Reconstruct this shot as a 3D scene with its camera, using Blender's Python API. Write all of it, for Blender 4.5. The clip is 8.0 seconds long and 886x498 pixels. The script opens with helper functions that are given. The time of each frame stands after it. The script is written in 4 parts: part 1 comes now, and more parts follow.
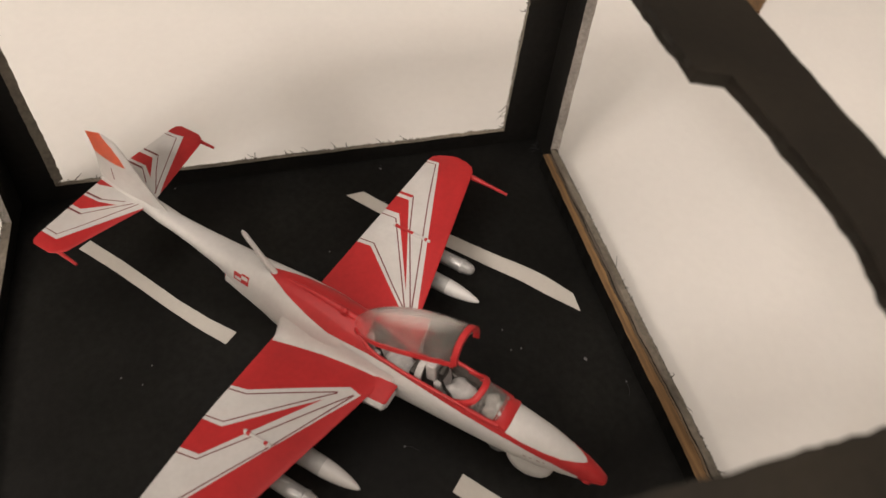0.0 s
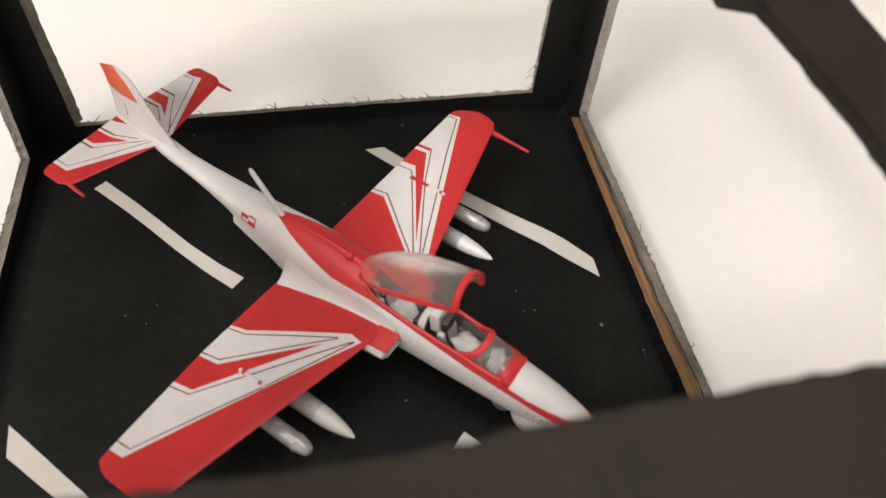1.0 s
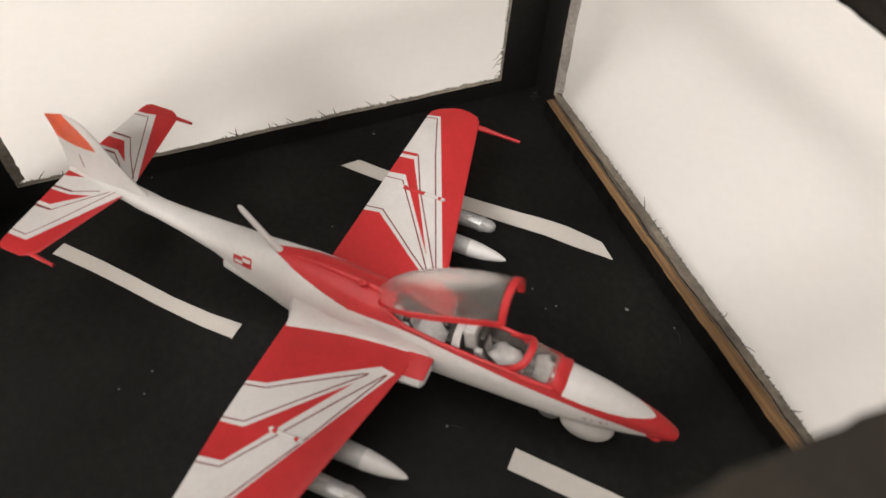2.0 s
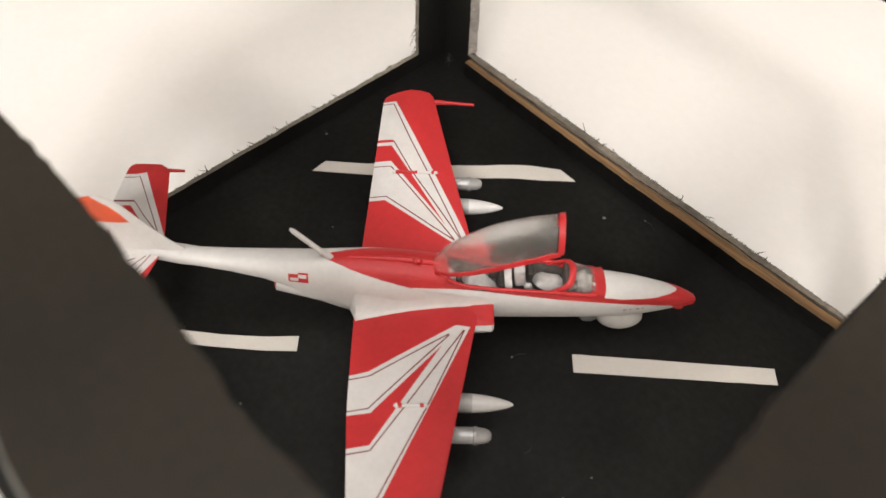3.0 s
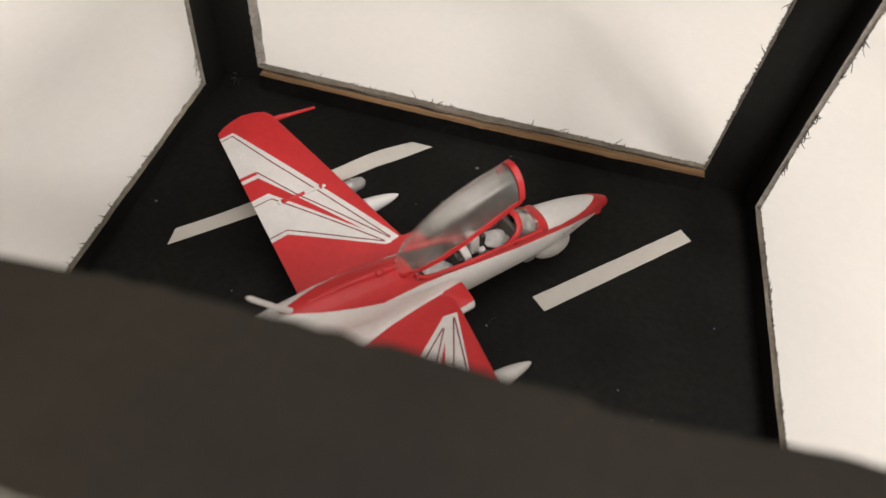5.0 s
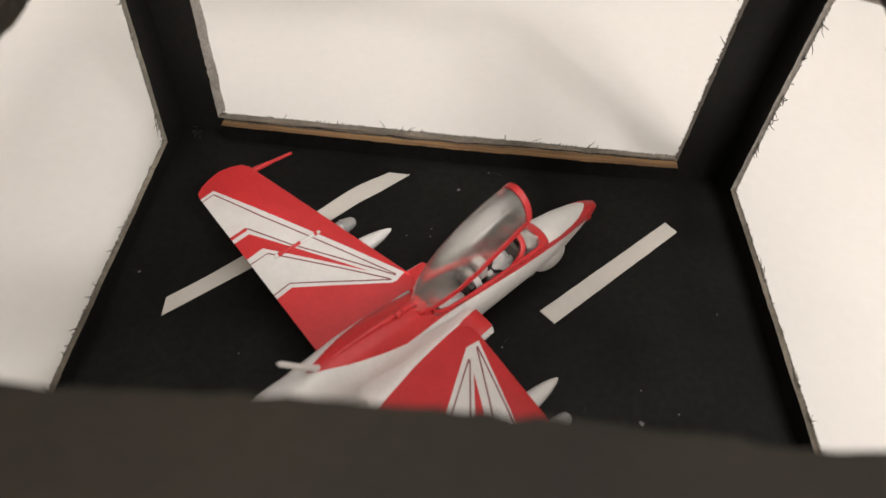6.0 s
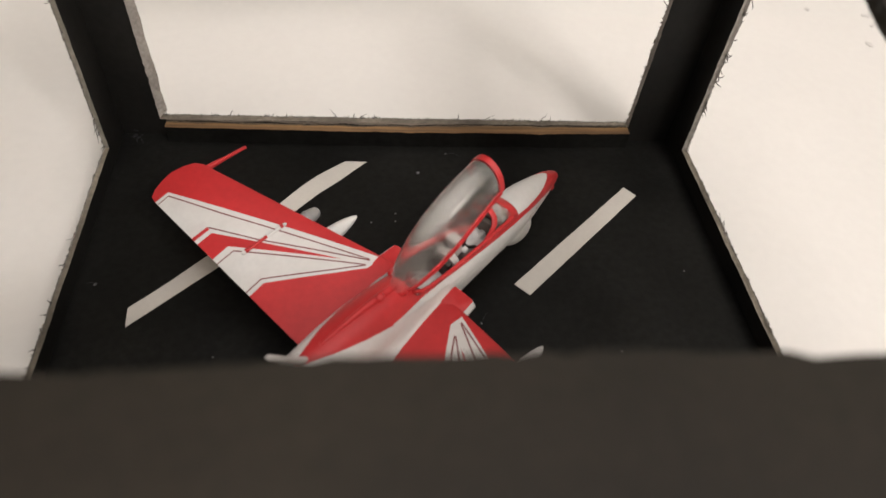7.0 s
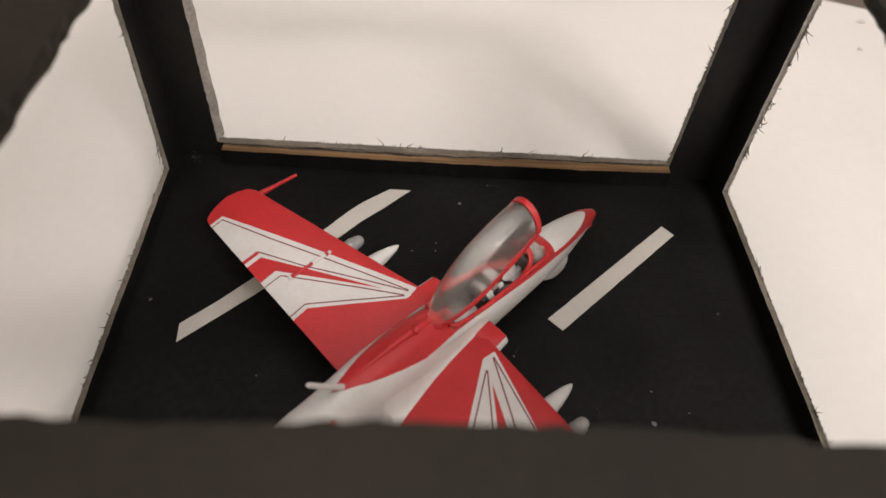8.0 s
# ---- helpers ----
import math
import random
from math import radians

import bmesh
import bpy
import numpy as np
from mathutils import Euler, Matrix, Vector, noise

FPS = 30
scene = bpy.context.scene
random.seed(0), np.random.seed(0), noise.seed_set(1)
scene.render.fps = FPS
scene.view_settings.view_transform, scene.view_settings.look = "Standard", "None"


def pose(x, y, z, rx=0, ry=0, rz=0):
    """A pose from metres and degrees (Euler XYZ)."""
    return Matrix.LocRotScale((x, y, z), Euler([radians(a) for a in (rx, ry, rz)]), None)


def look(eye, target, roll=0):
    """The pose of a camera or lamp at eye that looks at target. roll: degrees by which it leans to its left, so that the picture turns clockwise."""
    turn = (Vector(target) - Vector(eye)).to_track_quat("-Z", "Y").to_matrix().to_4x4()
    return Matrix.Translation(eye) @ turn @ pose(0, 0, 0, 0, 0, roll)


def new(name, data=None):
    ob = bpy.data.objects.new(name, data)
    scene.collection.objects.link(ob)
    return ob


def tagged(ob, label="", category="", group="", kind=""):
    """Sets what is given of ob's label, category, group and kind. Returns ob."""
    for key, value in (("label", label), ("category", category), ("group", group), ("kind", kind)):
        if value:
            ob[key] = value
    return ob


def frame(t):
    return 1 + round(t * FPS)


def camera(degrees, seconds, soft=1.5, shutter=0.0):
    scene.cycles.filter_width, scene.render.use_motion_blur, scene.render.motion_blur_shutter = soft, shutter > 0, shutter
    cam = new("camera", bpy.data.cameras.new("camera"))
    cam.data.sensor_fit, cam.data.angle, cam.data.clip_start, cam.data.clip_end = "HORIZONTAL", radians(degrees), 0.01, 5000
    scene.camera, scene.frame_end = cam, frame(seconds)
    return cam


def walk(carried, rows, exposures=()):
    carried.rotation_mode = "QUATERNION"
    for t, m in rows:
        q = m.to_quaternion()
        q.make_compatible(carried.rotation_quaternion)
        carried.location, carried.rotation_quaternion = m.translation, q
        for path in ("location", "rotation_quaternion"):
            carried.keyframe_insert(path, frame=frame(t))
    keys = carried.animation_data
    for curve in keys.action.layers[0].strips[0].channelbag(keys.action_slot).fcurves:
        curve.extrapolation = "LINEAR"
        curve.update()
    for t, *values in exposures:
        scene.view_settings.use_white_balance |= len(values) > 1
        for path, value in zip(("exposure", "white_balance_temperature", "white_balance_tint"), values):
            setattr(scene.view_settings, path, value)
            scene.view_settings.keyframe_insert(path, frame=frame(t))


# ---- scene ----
cam = camera(64.2, 8.0, soft=1.55)
PATH = [
    (0, (0.15264, -0.02172, 0.16329), (-0.3247, 0.1533, -0.4544), 7.51),
    (0.5, (0.15389, -0.01791, 0.16111), (-0.2763, 0.1401, -0.4946), 9.11),
    (1, (0.15846, -0.01513, 0.15230), (-0.3234, 0.1156, -0.4727), 6.39),
    (1.2, (0.15697, -0.01403, 0.15204), (-0.3270, 0.1077, -0.4733), 6.03),
    (2.3, (0.14267, -0.04007, 0.14022), (-0.2719, 0.2165, -0.4941), 3.82),
    (2.5, (0.14442, -0.04796, 0.13875), (-0.2132, 0.2456, -0.5139), 6.11),
    (3, (0.13190, -0.07338, 0.16033), (-0.2052, 0.2611, -0.4835), 2.92),
    (3.5, (0.12319, -0.08525, 0.15718), (-0.1500, 0.3112, -0.4817), 3.98),
    (4, (0.10395, -0.09692, 0.15759), (-0.0843, 0.3504, -0.4784), 7.52),
    (4.5, (0.09458, -0.09265, 0.15377), (-0.0233, 0.3880, -0.4748), 7.70),
    (5, (0.08486, -0.09719, 0.14770), (0.0157, 0.3993, -0.4758), 7.70),
    (6.3, (0.06342, -0.09443, 0.14938), (0.0907, 0.4201, -0.4626), 5.16),
    (6.5, (0.06096, -0.09446, 0.14876), (0.1086, 0.4194, -0.4625), 5.36),
    (7, (0.05937, -0.09702, 0.14403), (0.1322, 0.4158, -0.4656), 6.20),
    (7.5, (0.05520, -0.09533, 0.14772), (0.1236, 0.4333, -0.4488), 4.72),
    (8, (0.05963, -0.09623, 0.15274), (0.0855, 0.4245, -0.4540), 4.95),
]
EXPOSURES = [(0.0, 0.07, 6560, 13), (0.5, 0.27, 6400, 13), (1.0, 0.57, 6020, 10), (2.4, 0.36, 6050, 10), (3.0, 0.62, 6050, 10), (3.5, 0.36, 6080, 10), (5.0, 0.31, 6080, 10), (6.5, 0.34, 6080, 10), (8.0, 0.18, 6150, 13)]
walk(cam, [(t, look(eye, target, roll)) for t, eye, target, roll in PATH], EXPOSURES)
cam.data.dof.use_dof = True
cam.data.dof.focus_distance = 0.19
cam.data.dof.aperture_fstop = 16.0

# ---- light: a warm room with a lamp of two bulbs and an added overhead fill, the walls closed all round ----
world = bpy.data.worlds.new("room_air")
scene.world = world
world.use_nodes = True
world.node_tree.nodes["Background"].inputs[0].default_value = (1.0, 0.93, 0.86, 1)
world.node_tree.nodes["Background"].inputs[1].default_value = 0.05

for spot in ((1.18, -1.36, 1.66), (0.857, -1.54, 1.68)):
    bulb = bpy.data.lights.new("room_lamp", "POINT")
    bulb.energy, bulb.color, bulb.shadow_soft_size = 27.0, (1.0, 0.93, 0.84), 0.11
    new("room_lamp", bulb).location = spot
# broad unseen disk overhead, added as fill to soften the bulbs' shadows
fill_data = bpy.data.lights.new("fill_light", "AREA")
fill_data.shape, fill_data.size, fill_data.energy, fill_data.color = "DISK", 2.2, 20.5, (1.0, 0.92, 0.83)
fill_light = new("fill_light", fill_data)
fill_light.matrix_basis = pose(0.5, -0.3, 1.78)

MM = 0.001


# ---- materials ----
def material(name, colour, rough=0.5, metal=0.0, grain=0.0, grain_scale=900.0, stain=0.0, stain_scale=40.0, bump=0.0, bump_scale=1500.0, bump_depth=0.0002, spec=0.5):
    """A painted, papered or moulded surface, varied at two scales."""
    mat = bpy.data.materials.new(name)
    mat.use_nodes = True
    nt = mat.node_tree
    b = nt.nodes["Principled BSDF"]
    b.inputs["Roughness"].default_value = rough
    b.inputs["Metallic"].default_value = metal
    b.inputs["Specular IOR Level"].default_value = spec
    co = nt.nodes.new("ShaderNodeTexCoord")
    base = nt.nodes.new("ShaderNodeRGB")
    base.outputs[0].default_value = (*colour, 1)
    out = base.outputs[0]
    for amount, scale, detail in ((grain, grain_scale, 4), (stain, stain_scale, 6)):
        if amount:
            n = nt.nodes.new("ShaderNodeTexNoise")
            n.inputs["Scale"].default_value, n.inputs["Detail"].default_value = scale, detail
            nt.links.new(co.outputs["Object"], n.inputs["Vector"])
            r = nt.nodes.new("ShaderNodeMapRange")
            r.inputs["From Min"].default_value, r.inputs["From Max"].default_value = 0.3, 0.7
            r.inputs["To Min"].default_value, r.inputs["To Max"].default_value = 1 - amount, 1 + amount
            nt.links.new(n.outputs["Fac"], r.inputs["Value"])
            m = nt.nodes.new("ShaderNodeMix")
            m.data_type, m.blend_type = "RGBA", "MULTIPLY"
            m.inputs["Factor"].default_value = 1
            nt.links.new(out, m.inputs["A"])
            nt.links.new(r.outputs["Result"], m.inputs["B"])
            out = m.outputs["Result"]
    nt.links.new(out, b.inputs["Base Color"])
    if bump:
        n = nt.nodes.new("ShaderNodeTexNoise")
        n.inputs["Scale"].default_value, n.inputs["Detail"].default_value = bump_scale, 3
        nt.links.new(co.outputs["Object"], n.inputs["Vector"])
        k = nt.nodes.new("ShaderNodeBump")
        k.inputs["Strength"].default_value, k.inputs["Distance"].default_value = bump, bump_depth
        nt.links.new(n.outputs["Fac"], k.inputs["Height"])
        nt.links.new(k.outputs["Normal"], b.inputs["Normal"])
    return mat


def glass(name, tint, rough, haze, sheen_range):
    """Clear moulded plastic with a little milky haze, and a highlight painted in over a range of height."""
    mat = bpy.data.materials.new(name)
    mat.use_nodes = True
    nt = mat.node_tree
    b = nt.nodes["Principled BSDF"]
    b.inputs["Base Color"].default_value = (*tint, 1)
    b.inputs["Transmission Weight"].default_value = 1
    b.inputs["Roughness"].default_value = rough
    b.inputs["IOR"].default_value = 1.13
    b.inputs["Coat Weight"].default_value = 0.06
    b.inputs["Coat Roughness"].default_value = 0.2
    d = nt.nodes.new("ShaderNodeBsdfPrincipled")
    d.inputs["Base Color"].default_value = (0.75, 0.73, 0.70, 1)
    d.inputs["Roughness"].default_value = 0.3
    co = nt.nodes.new("ShaderNodeTexCoord")
    n = nt.nodes.new("ShaderNodeTexNoise")
    n.inputs["Scale"].default_value, n.inputs["Detail"].default_value = 220, 4
    nt.links.new(co.outputs["Object"], n.inputs["Vector"])
    r = nt.nodes.new("ShaderNodeMapRange")
    r.inputs["To Min"].default_value, r.inputs["To Max"].default_value = haze * 0.9, haze * 1.1
    nt.links.new(n.outputs["Fac"], r.inputs["Value"])
    # haze whitens towards the crown: its bright sheen painted into the plastic
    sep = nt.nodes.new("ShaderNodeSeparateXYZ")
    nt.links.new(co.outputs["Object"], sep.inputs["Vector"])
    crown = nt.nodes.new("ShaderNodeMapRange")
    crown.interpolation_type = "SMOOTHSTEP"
    crown.inputs["From Min"].default_value, crown.inputs["From Max"].default_value = sheen_range
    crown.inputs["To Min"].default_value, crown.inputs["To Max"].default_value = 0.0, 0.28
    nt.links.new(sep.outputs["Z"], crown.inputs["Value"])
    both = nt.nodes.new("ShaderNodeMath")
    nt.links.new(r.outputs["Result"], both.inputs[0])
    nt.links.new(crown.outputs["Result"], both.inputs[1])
    m = nt.nodes.new("ShaderNodeMixShader")
    nt.links.new(both.outputs["Value"], m.inputs["Fac"])
    nt.links.new(b.outputs[0], m.inputs[1])
    nt.links.new(d.outputs[0], m.inputs[2])
    nt.links.new(m.outputs[0], nt.nodes["Material Output"].inputs["Surface"])
    return mat


BLACK_BOARD = material("black_painted_cardboard", (0.0096, 0.0094, 0.0087), 0.5, grain=0.25, grain_scale=500, stain=0.45, stain_scale=28, bump=0.2, bump_scale=900, spec=0.1)
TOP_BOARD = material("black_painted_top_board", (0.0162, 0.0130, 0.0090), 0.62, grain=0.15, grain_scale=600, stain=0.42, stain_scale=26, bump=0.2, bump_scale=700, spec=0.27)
# the floor's black board again, lightened to stand in for light the walls lack
LIFTED_WALL_BOARD = material("black_board_lightened_for_walls", (0.0106, 0.0102, 0.0092), 0.55, grain=0.2, grain_scale=550, stain=0.4, stain_scale=24, bump=0.2, bump_scale=800, spec=0.22)
BROWN_EDGE = material("bare_brown_cardboard", (0.185, 0.105, 0.045), 0.9, grain=0.3, grain_scale=700, stain=0.6, stain_scale=38, bump=0.6)
GREY_EDGE = material("torn_grey_cardboard", (0.325, 0.30, 0.275), 0.95, grain=0.18, grain_scale=900, stain=0.25, stain_scale=90, bump=0.5)
OLIVE_EDGE = material("olive_cut_edge", (0.25, 0.23, 0.195), 0.9, grain=0.18, grain_scale=700, stain=0.3, stain_scale=60, bump=0.4)

FOOT_EDGE = material("dirty_cut_foot_edge", (0.17, 0.148, 0.118), 0.9, grain=0.2, grain_scale=700, stain=0.5, stain_scale=60, bump=0.4)


def cut_board(name, low, high, length_scale):
    """The sawn edge of thick board: brown and grey plies that run along it, broken and dirty."""
    mat = material(name, low, 0.92, bump=0.5, bump_scale=700)
    nt = mat.node_tree
    b = nt.nodes["Principled BSDF"]
    co = nt.nodes.new("ShaderNodeTexCoord")
    out = None
    for scale, lo, hi in (((length_scale, 620, 620), 0.40, 0.60), ((26, 90, 90), 0.35, 0.65)):
        mp = nt.nodes.new("ShaderNodeMapping")
        mp.inputs["Scale"].default_value = scale
        nt.links.new(co.outputs["Object"], mp.inputs["Vector"])
        n = nt.nodes.new("ShaderNodeTexNoise")
        n.inputs["Scale"].default_value, n.inputs["Detail"].default_value = 1.0, 5
        nt.links.new(mp.outputs["Vector"], n.inputs["Vector"])
        r = nt.nodes.new("ShaderNodeMapRange")
        r.inputs["From Min"].default_value, r.inputs["From Max"].default_value = lo, hi
        nt.links.new(n.outputs["Fac"], r.inputs["Value"])
        m = nt.nodes.new("ShaderNodeMix")
        m.data_type = "RGBA"
        nt.links.new(r.outputs["Result"], m.inputs["Factor"])
        if out is None:
            m.inputs["A"].default_value, m.inputs["B"].default_value = (*low, 1), (*high, 1)
        else:
            m.blend_type = "MULTIPLY"
            m.inputs["B"].default_value = (0.5, 0.47, 0.44, 1)
            nt.links.new(out, m.inputs["A"])
        out = m.outputs["Result"]
    nt.links.new(out, b.inputs["Base Color"])
    return mat


PLY_EDGE = cut_board("brown_sawn_ply", (0.14, 0.080, 0.036), (0.30, 0.175, 0.075), 18)
GREY_PLY = cut_board("dirty_grey_ply", (0.06, 0.046, 0.035), (0.19, 0.135, 0.085), 22)
TORN_PLY = cut_board("torn_grey_ply", (0.085, 0.07, 0.055), (0.21, 0.175, 0.14), 30)
PALE_EDGE = material("pale_torn_edge", (0.15, 0.145, 0.13), 0.85, grain=0.2, grain_scale=500, stain=0.3, stain_scale=60, bump=0.5)
PATCH_WHITE = material("bluish_white_paper", (0.42, 0.44, 0.46), 0.8, grain=0.1, stain=0.25, stain_scale=150, bump=0.3)
FUZZ = material("grey_paper_fuzz", (0.24, 0.225, 0.205), 0.95, grain=0.2)
FIBRE = material("dark_paper_fibre", (0.10, 0.092, 0.084), 0.9, grain=0.2)
TABLE_WHITE = material("white_laminate", (0.86, 0.84, 0.81), 0.23, grain=0.012, grain_scale=300, stain=0.025, stain_scale=14, bump=0.7, bump_scale=11, bump_depth=0.0011, spec=0.95)
STRIP_WHITE = material("white_paper_tape", (0.57, 0.54, 0.495), 0.7, grain=0.02, grain_scale=900, stain=0.05, stain_scale=60, bump=0.1)
WHITE_PAINT = material("white_model_paint", (0.615, 0.60, 0.585), 0.38, grain=0.03, grain_scale=800, stain=0.06, stain_scale=90, bump=0.06, bump_scale=900)
RED_PAINT = material("red_model_paint", (0.46, 0.026, 0.028), 0.4, grain=0.05, grain_scale=700, stain=0.10, stain_scale=70, bump=0.06, bump_scale=900, spec=0.36)
ORANGE_PAINT = material("orange_red_paint", (0.62, 0.085, 0.025), 0.4, grain=0.05, stain=0.1, stain_scale=90)
LINE_PAINT = material("dark_red_line", (0.16, 0.03, 0.03), 0.45, grain=0.1)
GREY_PAINT = material("light_grey_paint", (0.38, 0.375, 0.365), 0.42, grain=0.05, stain=0.12, stain_scale=200, bump=0.05)
POD_SILVER = material("silvery_pod_paint", (0.40, 0.395, 0.39), 0.3, metal=0.35, grain=0.05, stain=0.15, stain_scale=200, bump=0.05)
DULL_GREY = material("dull_grey_plastic", (0.17, 0.17, 0.165), 0.6, grain=0.1, stain=0.2, stain_scale=300)
SEAT_GREY = material("pale_grey_seat_paint", (0.42, 0.40, 0.385), 0.6, grain=0.08, stain=0.15, stain_scale=300)
COCKPIT_DARK = material("dark_grey_cockpit_paint", (0.10, 0.088, 0.078), 0.6, grain=0.15, stain=0.2, stain_scale=200)
JET_DARK = material("dark_burnt_metal", (0.05, 0.045, 0.04), 0.5, metal=0.6, grain=0.2)
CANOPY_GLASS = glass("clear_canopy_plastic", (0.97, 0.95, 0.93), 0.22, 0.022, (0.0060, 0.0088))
SCREEN_GLASS = glass("clear_screen_plastic", (0.97, 0.96, 0.95), 0.12, 0.06, (0.03, 0.04))
WALL_PAINT = material("warm_white_wall", (0.74, 0.70, 0.64), 0.8, grain=0.02, grain_scale=60, stain=0.04, stain_scale=2)
FLOOR_WOOD = material("taupe_floor", (0.30, 0.26, 0.22), 0.5, grain=0.1, grain_scale=40, stain=0.15, stain_scale=3)
CRUMB = material("grey_paper_crumb", (0.60, 0.58, 0.56), 0.8, grain=0.2)
LINT = material("grey_lint", (0.045, 0.047, 0.05), 0.9, grain=0.3)
DUST = material("pale_lint", (0.19, 0.19, 0.19), 0.9, grain=0.3, stain=0.4, stain_scale=400)


# ---- helpers for building ----
def mesh_object(name, bm, mats, parent=None, label="", smooth=False, scale=MM):
    """One bmesh in millimetres as one object."""
    if scale != 1:
        bmesh.ops.scale(bm, vec=(scale, scale, scale), verts=bm.verts)
    bmesh.ops.recalc_face_normals(bm, faces=bm.faces)
    me = bpy.data.meshes.new(name)
    bm.to_mesh(me)
    bm.free()
    for m in mats if isinstance(mats, (list, tuple)) else [mats]:
        me.materials.append(m)
    if smooth:
        me.polygons.foreach_set("use_smooth", [True] * len(me.polygons))
        me.set_sharp_from_angle(angle=radians(smooth if smooth > 1 else 40))
    ob = new(name, me)
    ob.parent = parent
    if label:
        ob["label"] = label
    return ob


def part(name, bm, mats, parent, label="", smooth=False):
    return mesh_object(name, bm, mats, parent, label, smooth)


def add_box(bm, x0, x1, y0, y1, z0, z1, mat=0):
    v = [bm.verts.new((x, y, z)) for z in (z0, z1) for x, y in ((x0, y0), (x1, y0), (x1, y1), (x0, y1))]
    for f in ((3, 2, 1, 0), (4, 5, 6, 7), (0, 1, 5, 4), (1, 2, 6, 5), (2, 3, 7, 6), (3, 0, 4, 7)):
        bm.faces.new([v[i] for i in f]).material_index = mat


def soft_box(x0, x1, y0, y1, z0, z1, r, seg=2):
    bm = bmesh.new()
    add_box(bm, x0, x1, y0, y1, z0, z1)
    bmesh.ops.bevel(bm, geom=list(bm.edges), offset=r, segments=seg, affect="EDGES", profile=0.6)
    return bm


def add_tube(bm, points, radii, n=12, mat=0, cap=True):
    """A round bar through points, with a radius at each."""
    rings = []
    pts = [Vector(p) for p in points]
    for i, p in enumerate(pts):
        d = (pts[min(i + 1, len(pts) - 1)] - pts[max(i - 1, 0)]).normalized()
        side = d.cross(Vector((0, 0, 1)) if abs(d.z) < 0.9 else Vector((1, 0, 0))).normalized()
        up = side.cross(d)
        rings.append([bm.verts.new(p + radii[i] * (math.cos(2 * math.pi * k / n) * side + math.sin(2 * math.pi * k / n) * up)) for k in range(n)])
    for a, b in zip(rings, rings[1:]):
        for k in range(n):
            bm.faces.new((a[k], a[(k + 1) % n], b[(k + 1) % n], b[k])).material_index = mat
    if cap:
        bm.faces.new(rings[0][::-1]).material_index = mat
        bm.faces.new(rings[-1]).material_index = mat
    return bm


def inside(p, poly):
    hit = False
    for (ax, ay), (bx, by) in zip(poly, poly[1:] + poly[:1]):
        if (ay > p[1]) != (by > p[1]) and p[0] < (bx - ax) * (p[1] - ay) / (by - ay) + ax:
            hit = not hit
    return hit


def paint(bm, areas, a, b, test=None):
    """Cuts the mesh along the outlines of areas, (polygon, material index), in the plane of the axes a and b, and paints the faces inside."""
    axis = ({0, 1, 2} - {a, b}).pop()
    for poly, index in areas:
        for p, q in zip(poly, poly[1:] + poly[:1]):
            lo = (min(p[0], q[0]) - 0.2, min(p[1], q[1]) - 0.2)
            hi = (max(p[0], q[0]) + 0.2, max(p[1], q[1]) + 0.2)
            faces = []
            for f in bm.faces:
                cs = [(v.co[a], v.co[b]) for v in f.verts]
                if max(c[0] for c in cs) > lo[0] and min(c[0] for c in cs) < hi[0] and max(c[1] for c in cs) > lo[1] and min(c[1] for c in cs) < hi[1]:
                    if test is None or test(f):
                        faces.append(f)
            no = Vector((0, 0, 0))
            no[a], no[b] = q[1] - p[1], p[0] - q[0]
            if no.length < 1e-6 or not faces:
                continue
            co = Vector((0, 0, 0))
            co[a], co[b] = p
            geom = faces + list({e for f in faces for e in f.edges}) + list({v for f in faces for v in f.verts})
            bmesh.ops.bisect_plane(bm, geom=geom, plane_co=co, plane_no=no.normalized(), dist=1e-5)
    for f in bm.faces:
        if test is None or test(f):
            c = f.calc_center_median()
            for poly, index in areas:
                if inside((c[a], c[b]), poly):
                    f.material_index = index


def band(points, width):
    """The outline of a line of that width through points of a plane."""
    left, right = [], []
    for i, p in enumerate(points):
        p0, p1 = points[max(i - 1, 0)], points[min(i + 1, len(points) - 1)]
        dx, dy = p1[0] - p0[0], p1[1] - p0[1]
        n = math.hypot(dx, dy)
        left.append((p[0] - dy / n * width / 2, p[1] + dx / n * width / 2))
        right.append((p[0] + dy / n * width / 2, p[1] - dx / n * width / 2))
    return left + right[::-1]


# ---- the room and the table ----
def plain_box(name, x0, x1, y0, y1, z0, z1, mat, label, category):
    bm = bmesh.new()
    add_box(bm, x0, x1, y0, y1, z0, z1)
    return tagged(mesh_object(name, bm, mat, scale=1), label, category, kind="structure")


TABLE_Z = -0.0045
plain_box("floor", -2.4, 2.6, -2.6, 2.4, TABLE_Z - 0.80, TABLE_Z - 0.75, FLOOR_WOOD, "plain taupe floor of the room", "floor")
plain_box("wall_north", -2.4, 2.6, 2.4, 2.5, TABLE_Z - 0.75, 1.80, WALL_PAINT, "plain warm white painted wall", "wall")
plain_box("wall_south", -2.4, 2.6, -2.7, -2.6, TABLE_Z - 0.75, 1.80, WALL_PAINT, "plain warm white painted wall", "wall")
plain_box("wall_west", -2.5, -2.4, -2.7, 2.5, TABLE_Z - 0.80, 1.80, WALL_PAINT, "plain warm white painted wall", "wall")
plain_box("wall_east", 2.6, 2.7, -2.7, 2.5, TABLE_Z - 0.80, 1.80, WALL_PAINT, "plain warm white painted wall", "wall")
plain_box("ceiling", -2.5, 2.7, -2.7, 2.5, 1.80, 1.88, WALL_PAINT, "plain warm white ceiling", "ceiling")


